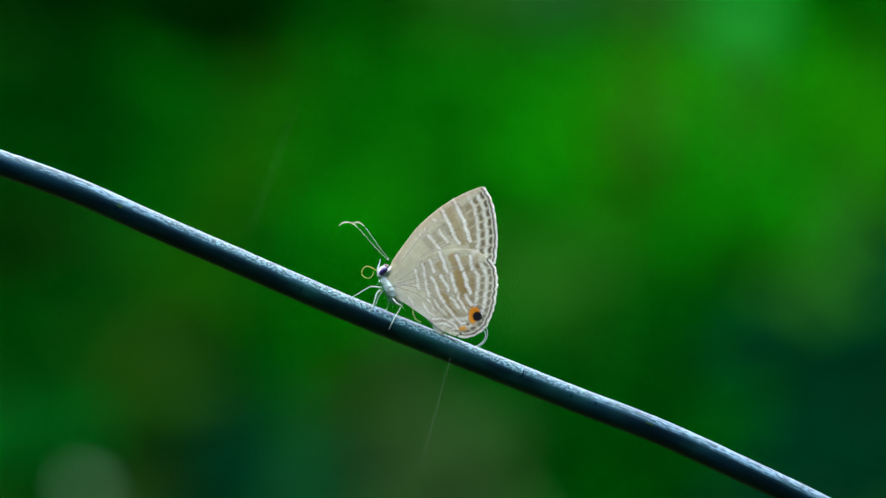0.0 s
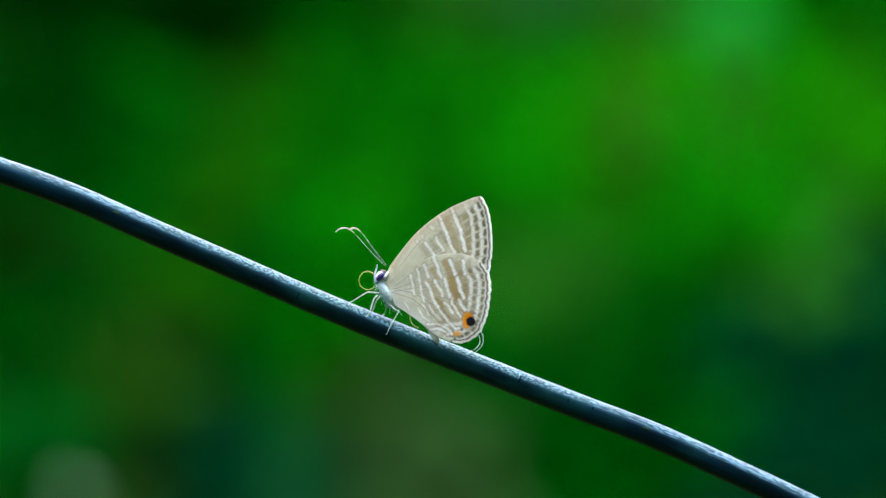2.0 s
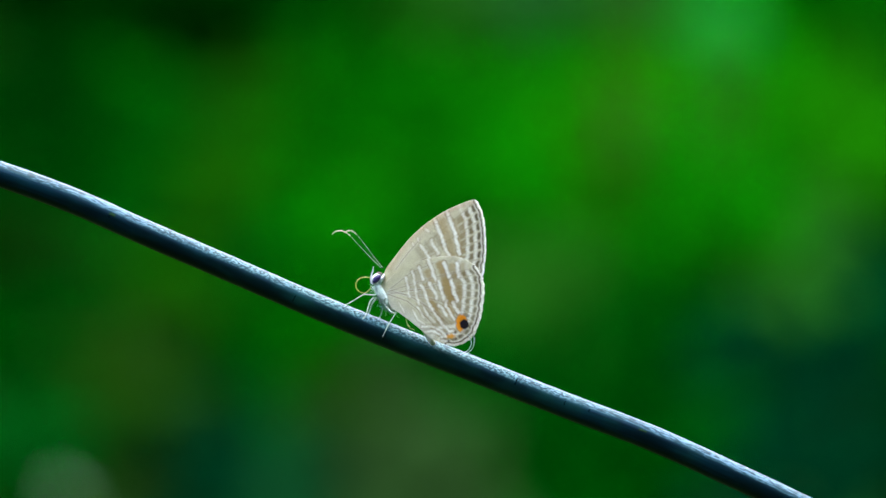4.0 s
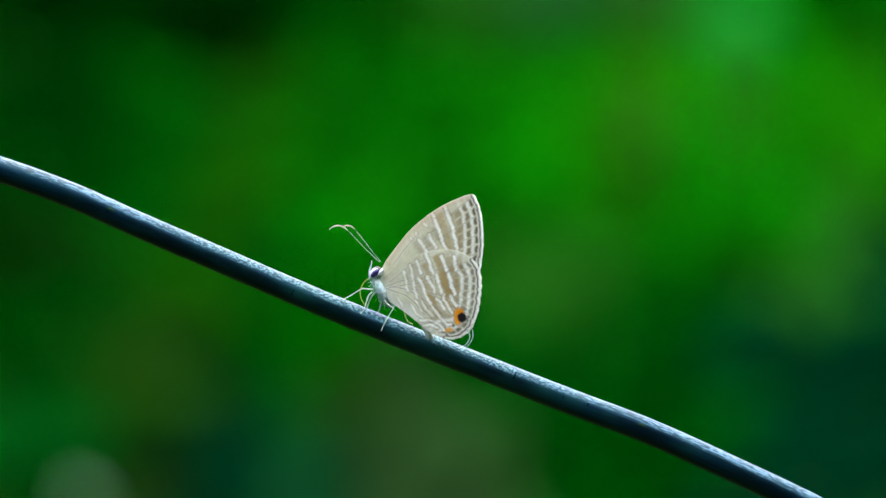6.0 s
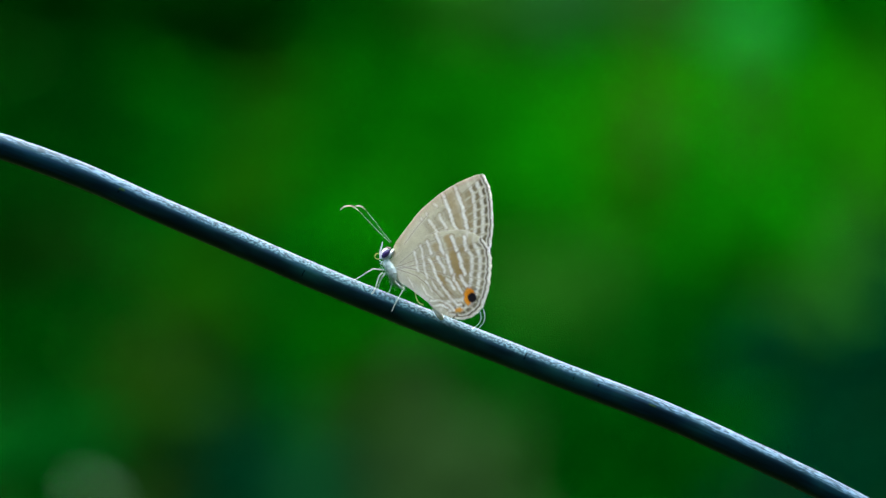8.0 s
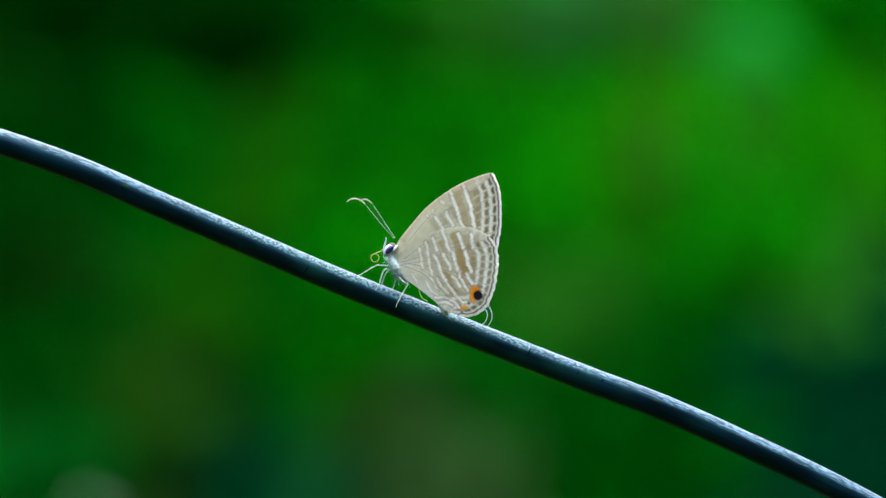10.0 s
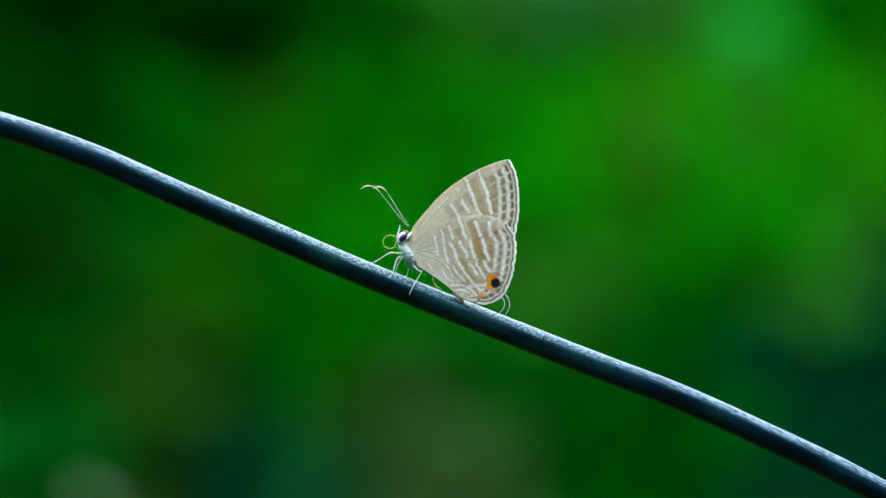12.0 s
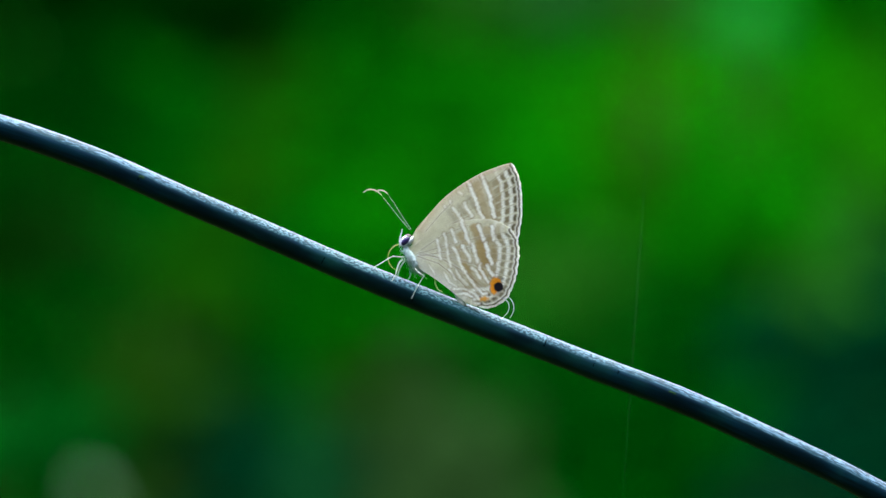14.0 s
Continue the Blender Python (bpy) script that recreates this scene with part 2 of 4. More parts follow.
def along(pts, depth, steps=8):
    """Drawing units (right, up) at depths in mm to metres, as a smooth path."""
    d = np.linspace(depth[0], depth[-1], len(pts)) if len(depth) == 2 else np.array(depth)
    p = np.column_stack([np.array(pts)[:, 0] * U, d * 0.001, np.array(pts)[:, 1] * U])
    return spline(p, steps)


# ---------------------------------------------------------------- ground and surroundings
def build_ground():
    n, size = 60, 900.0
    ax = np.sign(np.linspace(-1, 1, n)) * np.abs(np.linspace(-1, 1, n)) ** 4 * size
    verts = []
    for y in ax:
        for x in ax:
            near = max(0.0, 1 - math.hypot(x, y) / 12)
            verts.append((x, y, 0.02 * near * noise.noise((x * 2, y * 2, 0))))
    faces = [(j * n + i, j * n + i + 1, (j + 1) * n + i + 1, (j + 1) * n + i) for j in range(n - 1) for i in range(n - 1)]
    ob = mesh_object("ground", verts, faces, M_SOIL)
    tagged(ob, "dark damp soil under the shrubs, shade in its colour", "ground", kind="structure")


def leaves(rng, centres, length, width, face=(0, -0.6, 0.7), spread=0.7):
    """Folded pointed leaves with their middle at the centres."""
    verts, faces = [], []
    for c in centres:
        nrm = np.array(face) + spread * rng.normal(size=3)
        nrm /= np.linalg.norm(nrm)
        d = rng.normal(size=3)
        d -= nrm * d.dot(nrm)
        d /= np.linalg.norm(d)
        s = np.cross(nrm, d)
        ln, w = length * rng.uniform(0.65, 1.25), width * rng.uniform(0.7, 1.2)
        o = len(verts)
        for t, h, k in ((-0.5, 0, 0), (-0.2, 0, 0.03), (0.2, 0, 0.03), (0.5, 0, -0.12), (-0.2, 0.45, 0.12), (0.2, 0.4, 0.10), (-0.2, -0.45, 0.12), (0.2, -0.4, 0.10)):
            verts.append(np.array(c) + d * t * ln + s * h * w + nrm * k * w)
        faces += [(o, o + 1, o + 4), (o + 4, o + 1, o + 2, o + 5), (o + 5, o + 2, o + 3), (o, o + 6, o + 1), (o + 6, o + 7, o + 2, o + 1), (o + 7, o + 3, o + 2)]
    return verts, faces


def build_dark_backdrop():
    """Added ring of dark leaves that closes the place; unseen parts block low sky."""
    rng = np.random.RandomState(5)
    seg, rows, verts, faces = 96, 14, [], []
    for j in range(rows + 1):
        for i in range(seg):
            a = 2 * math.pi * i / seg
            r = 4.2 + 0.35 * noise.noise((math.cos(a) * 4, math.sin(a) * 4, j * 0.5)) + 0.1 * rng.rand() + 0.05 * j
            # taller behind the camera, to keep the wire's lower half dark
            verts.append((r * math.sin(a), r * math.cos(a), (2.5 - 0.9 * math.cos(a)) * j / rows - 0.05 + 0.25 * (j == rows) * rng.rand()))
    for j in range(rows):
        for i in range(seg):
            i2 = (i + 1) % seg
            faces.append((j * seg + i, j * seg + i2, (j + 1) * seg + i2, (j + 1) * seg + i))
    cs = []
    for _ in range(3600):
        a = rng.uniform(0, 2 * math.pi)
        r = 4.05 + 0.3 * noise.noise((math.cos(a) * 4, math.sin(a) * 4, 1)) - 0.25 * rng.rand()
        cs.append((r * math.sin(a), r * math.cos(a), (2.7 - 0.9 * math.cos(a)) * rng.rand()))
    v2, f2 = leaves(rng, cs, 0.22, 0.11, face=(0, 0, 0.6), spread=0.9)
    o = len(verts)
    # near-black leaf colour stands for the woods' deep shade
    ob = mesh_object("backdrop", verts + list(v2), faces + [tuple(k + o for k in f) for f in f2], leaf_material("shade_dark_leaves", (0.0005, 0.013, 0.0008)))
    tagged(ob, "added ring of shade-dark leaves closing the scene, partly unseen", "woods", kind="structure")


def far(u, v, dist):
    """A place seen in line with (u, v) of the close-up, at that distance from the lens."""
    k = dist / EYE_D
    return np.array(((u - 784) * U * k, dist - EYE_D, EYE_Z - (v - 441) * U * k))


# leaf tones follow the brightness behind the wire; dark greens hold shade, bright ones light
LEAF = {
    "black": leaf_material("deep_shade_leaves", (0.0000, 0.0163, 0.0002)),
    "dark": leaf_material("shade_green_leaves", (0.0000, 0.0255, 0.0007)),
    "deep": leaf_material("half_shade_leaves", (0.0000, 0.0371, 0.0009)),
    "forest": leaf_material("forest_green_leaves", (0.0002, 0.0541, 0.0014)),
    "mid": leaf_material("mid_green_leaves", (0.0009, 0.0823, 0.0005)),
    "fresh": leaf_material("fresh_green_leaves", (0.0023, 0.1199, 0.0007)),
    "bright": leaf_material("lit_green_leaves", (0.0031, 0.2017, 0.0007)),
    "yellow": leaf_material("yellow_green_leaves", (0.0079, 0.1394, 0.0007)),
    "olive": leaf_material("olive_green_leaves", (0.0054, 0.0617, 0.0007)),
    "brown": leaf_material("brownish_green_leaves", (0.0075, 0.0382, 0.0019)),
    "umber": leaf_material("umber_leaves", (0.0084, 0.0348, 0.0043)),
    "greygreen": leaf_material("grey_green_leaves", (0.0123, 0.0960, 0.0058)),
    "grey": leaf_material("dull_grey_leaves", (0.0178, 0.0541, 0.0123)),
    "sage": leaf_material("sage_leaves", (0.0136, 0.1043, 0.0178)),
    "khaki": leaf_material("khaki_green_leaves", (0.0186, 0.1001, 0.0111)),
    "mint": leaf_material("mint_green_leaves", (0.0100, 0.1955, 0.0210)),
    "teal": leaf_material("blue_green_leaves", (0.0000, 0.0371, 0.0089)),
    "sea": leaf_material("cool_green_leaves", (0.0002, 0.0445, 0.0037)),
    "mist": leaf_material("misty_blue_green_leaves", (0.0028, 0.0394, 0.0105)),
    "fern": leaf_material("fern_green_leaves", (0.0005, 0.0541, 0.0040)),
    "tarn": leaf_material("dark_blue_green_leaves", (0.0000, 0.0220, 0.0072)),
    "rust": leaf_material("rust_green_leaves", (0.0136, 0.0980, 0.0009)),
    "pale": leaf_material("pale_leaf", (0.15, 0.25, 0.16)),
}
TONE = {"black": "shade-toned black-green", "dark": "shade-toned dark green", "deep": "shade-toned deep green", "forest": "forest green", "mid": "mid-green", "fresh": "fresh green", "bright": "sunlit-toned bright green",
        "yellow": "yellow-green", "olive": "olive-green", "brown": "brownish green", "umber": "withered brown", "greygreen": "grey-green", "grey": "dull grey-green", "sage":
        "sage-green", "khaki": "khaki-green", "mint": "pale mint-green", "teal": "blue-green", "sea": "cool green", "mist": "misty blue-green",
        "fern": "fern green", "tarn": "dark blue-green", "rust": "rusty green"}


def build_shrub(u, v, ru, rv, dist, leaf, habit, count, length, seed):
    """A shrub whose leafy crown hangs round far(u, v, dist), on stems from the ground."""
    rng = np.random.RandomState(seed)
    c = far(u, v, dist)
    k = dist / EYE_D * U
    root = new("leafy_shrub")
    root.location = (c[0], c[1], 0)
    rx, rz = ru * k, rv * k
    for i in range(4):
        top = np.array((rng.uniform(-0.6, 0.6) * rx, rng.uniform(-0.05, 0.05), c[2] + rng.uniform(-0.4, 0.8) * rz))
        foot = np.array((rng.uniform(-0.03, 0.03), rng.uniform(-0.03, 0.03), -0.01))
        mid = (foot + top) / 2 + rng.normal(size=3) * (0.03, 0.02, 0.0)
        path = spline([foot, mid, top], 6)
        vv, ff = tube(path, np.linspace(0.006, 0.002, len(path)), 6)
        part("stem", vv, ff, M_STEM, root)
    pts = []
    while len(pts) < count:
        q = rng.normal(size=3) * 0.55
        if q.dot(q) < 1.7:
            pts.append((q[0] * rx, q[1] * 0.09, c[2] + q[2] * rz))
    vv, ff = leaves(rng, pts, length, length * 0.55)
    part("foliage", vv, ff, LEAF[leaf], root, kind="stuff")
    tagged(root, "%s leafy shrub, %s" % (TONE[leaf], habit), "shrub", "shrubs behind the wire")


def build_stalk(points, dist, radius, mat, label, seed):
    """A woody stalk with a few twigs through some places behind the wire, down to the ground."""
    rng = np.random.RandomState(seed)
    pts = [far(u, v, dist) for u, v in points]
    low = pts[-1].copy()
    low[2] = -0.02
    low[0] += (pts[-1][0] - pts[-2][0]) * 0.8
    path = spline(pts + [low], 8)
    root = new("plant_stalk")
    root.location = (low[0], low[1], 0)
    path = path - np.array((low[0], low[1], 0))
    vv, ff = tube(path, np.linspace(radius * 0.8, radius, len(path)), 8)
    part("stem", vv, ff, mat, root)
    for k in (4, 11, 18):
        p = path[k]
        q = p + np.array((rng.uniform(-0.10, 0.10), rng.uniform(-0.02, 0.06), rng.uniform(0.06, 0.12)))
        vv, ff = tube(spline([p, (p + q) / 2 + (0, 0, 0.01), q], 5), np.linspace(radius * 0.4, radius * 0.15, 11), 6)
        part("twig", vv, ff, mat, root)
    tagged(root, label, "stalk", "stalks behind the wire")


def build_background():
    build_ground()
    build_dark_backdrop()
    # the thicket at the back, its shade put into the leaf tone
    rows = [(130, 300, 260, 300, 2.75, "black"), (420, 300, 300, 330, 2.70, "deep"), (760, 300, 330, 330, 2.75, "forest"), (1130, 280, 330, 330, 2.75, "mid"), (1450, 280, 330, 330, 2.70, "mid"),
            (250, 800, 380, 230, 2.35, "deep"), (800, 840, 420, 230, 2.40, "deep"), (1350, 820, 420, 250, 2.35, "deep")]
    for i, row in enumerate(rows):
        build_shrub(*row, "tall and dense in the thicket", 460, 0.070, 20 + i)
    # nearer shrubs from the upper ones at the back to the low ones in front: place, leaf tone with its light or shade
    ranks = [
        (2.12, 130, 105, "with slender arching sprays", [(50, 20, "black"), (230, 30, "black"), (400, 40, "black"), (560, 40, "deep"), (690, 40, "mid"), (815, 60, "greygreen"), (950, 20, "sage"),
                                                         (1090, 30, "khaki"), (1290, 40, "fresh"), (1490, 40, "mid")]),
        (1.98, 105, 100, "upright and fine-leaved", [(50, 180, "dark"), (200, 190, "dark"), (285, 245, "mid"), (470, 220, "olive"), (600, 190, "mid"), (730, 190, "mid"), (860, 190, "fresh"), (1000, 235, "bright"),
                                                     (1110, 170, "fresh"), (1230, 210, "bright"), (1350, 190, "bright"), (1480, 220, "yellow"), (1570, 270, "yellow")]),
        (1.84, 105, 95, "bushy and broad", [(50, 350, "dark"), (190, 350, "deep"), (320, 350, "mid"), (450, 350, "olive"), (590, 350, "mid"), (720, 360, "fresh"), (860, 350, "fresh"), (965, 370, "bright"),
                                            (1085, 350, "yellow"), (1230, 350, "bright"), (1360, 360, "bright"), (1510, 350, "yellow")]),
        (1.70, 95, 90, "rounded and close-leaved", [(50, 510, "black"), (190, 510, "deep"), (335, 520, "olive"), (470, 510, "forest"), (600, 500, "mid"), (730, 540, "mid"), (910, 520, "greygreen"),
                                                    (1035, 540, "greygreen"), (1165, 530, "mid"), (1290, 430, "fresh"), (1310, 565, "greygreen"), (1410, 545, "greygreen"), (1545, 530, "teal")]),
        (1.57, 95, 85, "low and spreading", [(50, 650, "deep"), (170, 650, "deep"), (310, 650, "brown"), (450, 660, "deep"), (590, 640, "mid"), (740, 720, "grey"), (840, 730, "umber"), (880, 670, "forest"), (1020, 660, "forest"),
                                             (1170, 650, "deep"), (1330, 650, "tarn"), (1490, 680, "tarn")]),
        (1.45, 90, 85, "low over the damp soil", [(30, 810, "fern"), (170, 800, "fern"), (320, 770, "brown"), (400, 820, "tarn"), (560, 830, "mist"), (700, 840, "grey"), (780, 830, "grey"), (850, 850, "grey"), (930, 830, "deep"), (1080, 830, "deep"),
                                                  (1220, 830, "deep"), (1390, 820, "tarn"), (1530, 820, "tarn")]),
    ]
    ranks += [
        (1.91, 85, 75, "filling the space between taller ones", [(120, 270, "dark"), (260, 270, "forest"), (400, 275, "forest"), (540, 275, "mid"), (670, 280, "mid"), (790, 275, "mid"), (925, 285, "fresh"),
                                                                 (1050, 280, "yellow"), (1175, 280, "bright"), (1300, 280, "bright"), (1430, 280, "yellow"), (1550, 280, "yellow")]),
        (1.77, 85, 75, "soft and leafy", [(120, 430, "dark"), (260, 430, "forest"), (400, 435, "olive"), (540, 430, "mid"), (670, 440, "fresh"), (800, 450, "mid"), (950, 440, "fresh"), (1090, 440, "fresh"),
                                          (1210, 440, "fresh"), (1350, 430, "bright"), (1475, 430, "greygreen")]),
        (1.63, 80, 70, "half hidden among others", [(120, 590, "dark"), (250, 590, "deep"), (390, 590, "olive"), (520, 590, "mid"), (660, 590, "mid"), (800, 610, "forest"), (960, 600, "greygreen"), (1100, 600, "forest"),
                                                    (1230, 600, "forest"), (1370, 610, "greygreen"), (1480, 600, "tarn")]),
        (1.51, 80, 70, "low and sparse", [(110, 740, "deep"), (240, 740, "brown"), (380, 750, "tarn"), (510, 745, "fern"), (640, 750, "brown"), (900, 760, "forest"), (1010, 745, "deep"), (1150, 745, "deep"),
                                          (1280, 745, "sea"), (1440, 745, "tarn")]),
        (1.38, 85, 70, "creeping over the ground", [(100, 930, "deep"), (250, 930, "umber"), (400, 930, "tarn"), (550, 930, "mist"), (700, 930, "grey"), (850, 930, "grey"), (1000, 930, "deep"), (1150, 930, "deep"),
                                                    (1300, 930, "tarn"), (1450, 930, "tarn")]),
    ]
    seed = 40
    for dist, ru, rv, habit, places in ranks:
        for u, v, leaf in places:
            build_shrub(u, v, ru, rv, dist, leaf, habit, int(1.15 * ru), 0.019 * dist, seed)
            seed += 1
    # a few loose sprays
    for u, v, ru, rv, dist, leaf in ((1300, 70, 60, 60, 1.78, "mint"), (1145, 140, 50, 60, 1.80, "rust"), (1122, 250, 30, 70, 1.80, "rust"), (1075, 360, 45, 60, 1.80, "rust")):
        build_shrub(u, v, ru, rv, dist, leaf, "a slender loose spray", ru // 2, 0.016 * dist, seed)
        seed += 1
    build_stalk([(1160, -60), (1120, 180), (1055, 420)], 2.0, 0.0045, M_BROWN, "slanting brown woody stalk", 4)
    build_stalk([(345, 560), (315, 700), (275, 900)], 1.6, 0.005, M_BROWN, "slanting brown woody stalk", 9)
    rng = np.random.RandomState(3)
    for u, v, dist, leaf in ((138, 884, 1.3, "pale"),):
        c = far(u, v, dist)
        root = new("pale_seedling")
        root.location = (c[0], c[1], 0)
        vv, ff = tube(spline([(0.02, 0, -0.01), (0.01, 0.01, c[2] * 0.5), (0, 0, c[2])], 6), 0.0015, 6)
        part("stem", vv, ff, M_STEM, root)
        vv, ff = leaves(rng, [(0, 0, c[2]), (0.006, 0.004, c[2] - 0.004)], 0.014, 0.014, face=(0, -1, 0.5), spread=0.1)
        part("leaf", vv, ff, LEAF[leaf], root)
        tagged(root, "thin seedling with one pale wet leaf", "seedling")


# ---------------------------------------------------------------- the wire
def build_wire():
    line = [(-5500, 8750), (-5000, 5600), (-3800, 3000), (-2500, 1300), (-1500, 560), (-900, 300), (-560, 222), (-360, 205), (-220, 209), (-100, 226),
            (0, 254), (137, 303), (270, 361), (400, 416), (571, 489), (690, 537), (800, 580), (1006, 660), (1160, 718), (1300, 780), (1457, 854),
            (1650, 957), (1900, 1090), (2300, 1310), (3000, 1720), (4200, 2500), (6200, 4000), (8500, 6500), (9500, 8750)]
    p = np.array([((u - 784) * U, 0, EYE_Z - (v + 1 - 441) * U) for u, v in line])
    near = spline(p, 36)
    rng = np.random.RandomState(2)
    rad = 22.6 * U * (1 + 0.006 * np.convolve(rng.normal(size=len(near)), np.ones(5) / 5, "same"))
    vv, ff = tube(near, rad, 32)
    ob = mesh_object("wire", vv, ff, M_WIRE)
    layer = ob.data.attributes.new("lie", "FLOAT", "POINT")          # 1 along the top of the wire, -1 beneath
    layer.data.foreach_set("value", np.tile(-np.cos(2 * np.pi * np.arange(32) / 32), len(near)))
    layer = ob.data.attributes.new("algae", "FLOAT", "POINT")        # the damp stretch in the middle
    layer.data.foreach_set("value", np.repeat(np.interp(near[:, 0], (np.array((150, 420, 880, 1120)) - 784) * U, (0, 0.85, 0.85, 0)), 32))
    spin = 2 * np.pi * np.arange(32) / 32
    run = np.concatenate([[0], np.cumsum(np.linalg.norm(np.diff(near, axis=0), axis=1))])
    course = np.stack([np.repeat(run, 32), np.tile(22.6 * U * np.cos(spin), len(near)), np.tile(22.6 * U * np.sin(spin), len(near))], 1)
    ob.data.attributes.new("course", "FLOAT_VECTOR", "POINT").data.foreach_set("vector", course.ravel())
    for u, half, low, high, mat, name in ((919, 1.6, 5, 42, M_SCRATCH, "nick"), (532, 1.2, -25, 15, M_SCRATCH, "nick"), (1048, 1.5, 10, 28, M_SCRATCH, "nick"), (1008, 1.0, 0, 22, M_SCRATCH, "nick"),
                                          (690, 0.9, -30, 8, M_SCRATCH, "nick"), (207, 6, 8, 24, M_LICHEN, "lichen"), (1142, 8, 14, 24, M_LICHEN, "lichen"), (203, 2.5, -4, 8, M_SCRATCH, "nick")):
        k = int(np.argmin(np.abs(near[:, 0] - (u - 784) * U) + 9 * (np.abs(near[:, 2] - EYE_Z) > 0.2)))
        way = near[k + 1] - near[k - 1]
        way = way / np.linalg.norm(way)
        up = np.array((-way[2], 0, way[0]))
        vv, ff = [], []
        rng2 = np.random.RandomState(u)
        for i in range(5):
            for q in range(7):
                g = radians(low + (high - low) * q / 6)
                x = ((i - 2) / 2 * half + 0.5 * rng2.normal()) * U
                r = 22.6 * U * (1.012 if 0 < i < 4 and 0 < q < 6 else 0.99)
                vv.append(near[k] + way * x + r * (math.sin(g) * up + math.cos(g) * np.array((0, -1, 0))))
        for i in range(4):
            for q in range(6):
                ff.append((i * 7 + q, i * 7 + q + 1, i * 7 + q + 8, i * 7 + q + 7))
        part(name, vv, ff, mat, ob, "yellow-green lichen film" if name == "lichen" else "dark nick in the surface")
    tagged(ob, "bent dark blue-black weathered wire with pale worn sheen", "wire")
    return ob


# ---------------------------------------------------------------- fine rain
# seconds, ends of the streak, its depth, thickness and how much of it shows
RAIN = [(0.0, (799, 572), (738, 804), -0.004, 0.7, 0.028), (0.0, (495, 120), (402, 383), 0.03, 1.6, 0.008), (7.5, (1329, 632), (1220, 929), 0.03, 1.6, 0.008),
        (10.5, (186, 362), (115, 840), 0.012, 1.4, 0.007), (13.5, (1039, 579), (1033, 903), 0.004, 1.2, 0.0055), (14.0, (1108, 245), (1066, 888), 0.004, 1.6, 0.0035)]


def rain_pose(ends, slip):
    """A streak in its place, slid by so many metres down its own line."""
    (u0, v0), (u1, v1), y = ends
    a = Vector(((u0 - 784) * U, y, EYE_Z - (v0 - 441) * U))
    b = Vector(((u1 - 784) * U, y, EYE_Z - (v1 - 441) * U))
    way = (b - a).normalized()
    return Matrix.Translation((a + b) / 2 + way * slip) @ Matrix.Rotation(math.atan2(way.x, way.z), 4, "Y")


def build_rain():
    drops = []
    for t, p, q, y, thick, shows in RAIN:
        m, n, l, b = material("rain_water", 0.1)
        b.inputs["Base Color"].default_value = (0.75, 0.85, 0.80, 1)
        b.inputs["Alpha"].default_value = shows
        half = math.hypot(p[0] - q[0], p[1] - q[1]) * U / 2
        path = np.column_stack([np.zeros(21), np.zeros(21), np.linspace(-half, half, 21)])
        vv, ff = tube(path, thick * U * np.sin(np.linspace(0.06, math.pi - 0.06, 21)) ** 0.5, 6)
        ob = tagged(mesh_object("rain_streak", vv, ff, m), "thin faint streak of a falling raindrop", "rain", "falling rain")
        drops.append((ob, t, (p, q, y)))
    return drops


# ---------------------------------------------------------------- the butterfly
def seg_dist(a, b, line):
    """Distance of points (a, b) from a polyline, and how far along it they lie."""
    best = np.full(a.shape, 1e9)
    for (x0, y0), (x1, y1) in zip(line[:-1], line[1:]):
        dx, dy = x1 - x0, y1 - y0
        t = np.clip(((a - x0) * dx + (b - y0) * dy) / (dx * dx + dy * dy), 0, 1)
        best = np.minimum(best, np.hypot(a - x0 - t * dx, b - y0 - t * dy))
    return best


def soft(d, w, edge=1.2):
    """1 within w, falling to 0."""
    return np.clip((w + edge - d) / (2 * edge), 0, 1)


GROUND, BROWN = np.array((0.675, 0.675, 0.49)), np.array((0.43, 0.325, 0.135))
WHITE, DARK = np.array((0.97, 1.0, 0.94)), np.array((0.07, 0.055, 0.045))
GREY = np.array((0.37, 0.33, 0.22))


def mix_in(col, colour, k):
    return col + (np.asarray(colour) - col) * k[..., None]


def ragged(a, b):
    """Small wandering offsets, as of scales that do not end in a line."""
    return 0.55 * np.sin(b * 0.31 + a * 0.07) + 0.4 * np.sin(b * 0.83 + 1.3) + 0.25 * np.sin(a * 1.1 - b * 0.4)


def bar(col, a, b, line, w, vein):
    """A ragged white bar between brownish rims, thinner where a vein crosses it."""
    d = seg_dist(a + ragged(a, b), b + 0.5 * ragged(b, a), line)
    col = mix_in(col, BROWN * 0.9, soft(d, w + 2.0, 1.3) * 0.19 * w)
    col = mix_in(col, BROWN * 0.5, soft(np.abs(d - w - 2.2), 0.5, 0.9) * 0.26 * w * (0.6 + 0.4 * np.sin(b * 0.23 + a * 0.11)))
    return mix_in(col, WHITE, soft(d, w * 1.08 + 0.5 * np.sin(b * 0.45 + a * 0.2), 1.7) * (0.92 - 0.30 * vein))


def patch(col, a, b, line, w, k, colour=None):
    """A soft-edged darker field between two bars."""
    d = seg_dist(a + 1.5 * ragged(a, b), b, line)
    return mix_in(col, BROWN if colour is None else colour, soft(d, w, 2.6) * k)


def veins(col, a, b, lines, k):
    for line in lines:
        d = seg_dist(a, b, line)
        col = mix_in(col, WHITE * 0.86, soft(np.abs(d - 1.6), 0.6, 0.9) * k * 0.5)
        col = mix_in(col, (0.27, 0.20, 0.11), soft(d, 0.45, 0.9) * k)
    return col


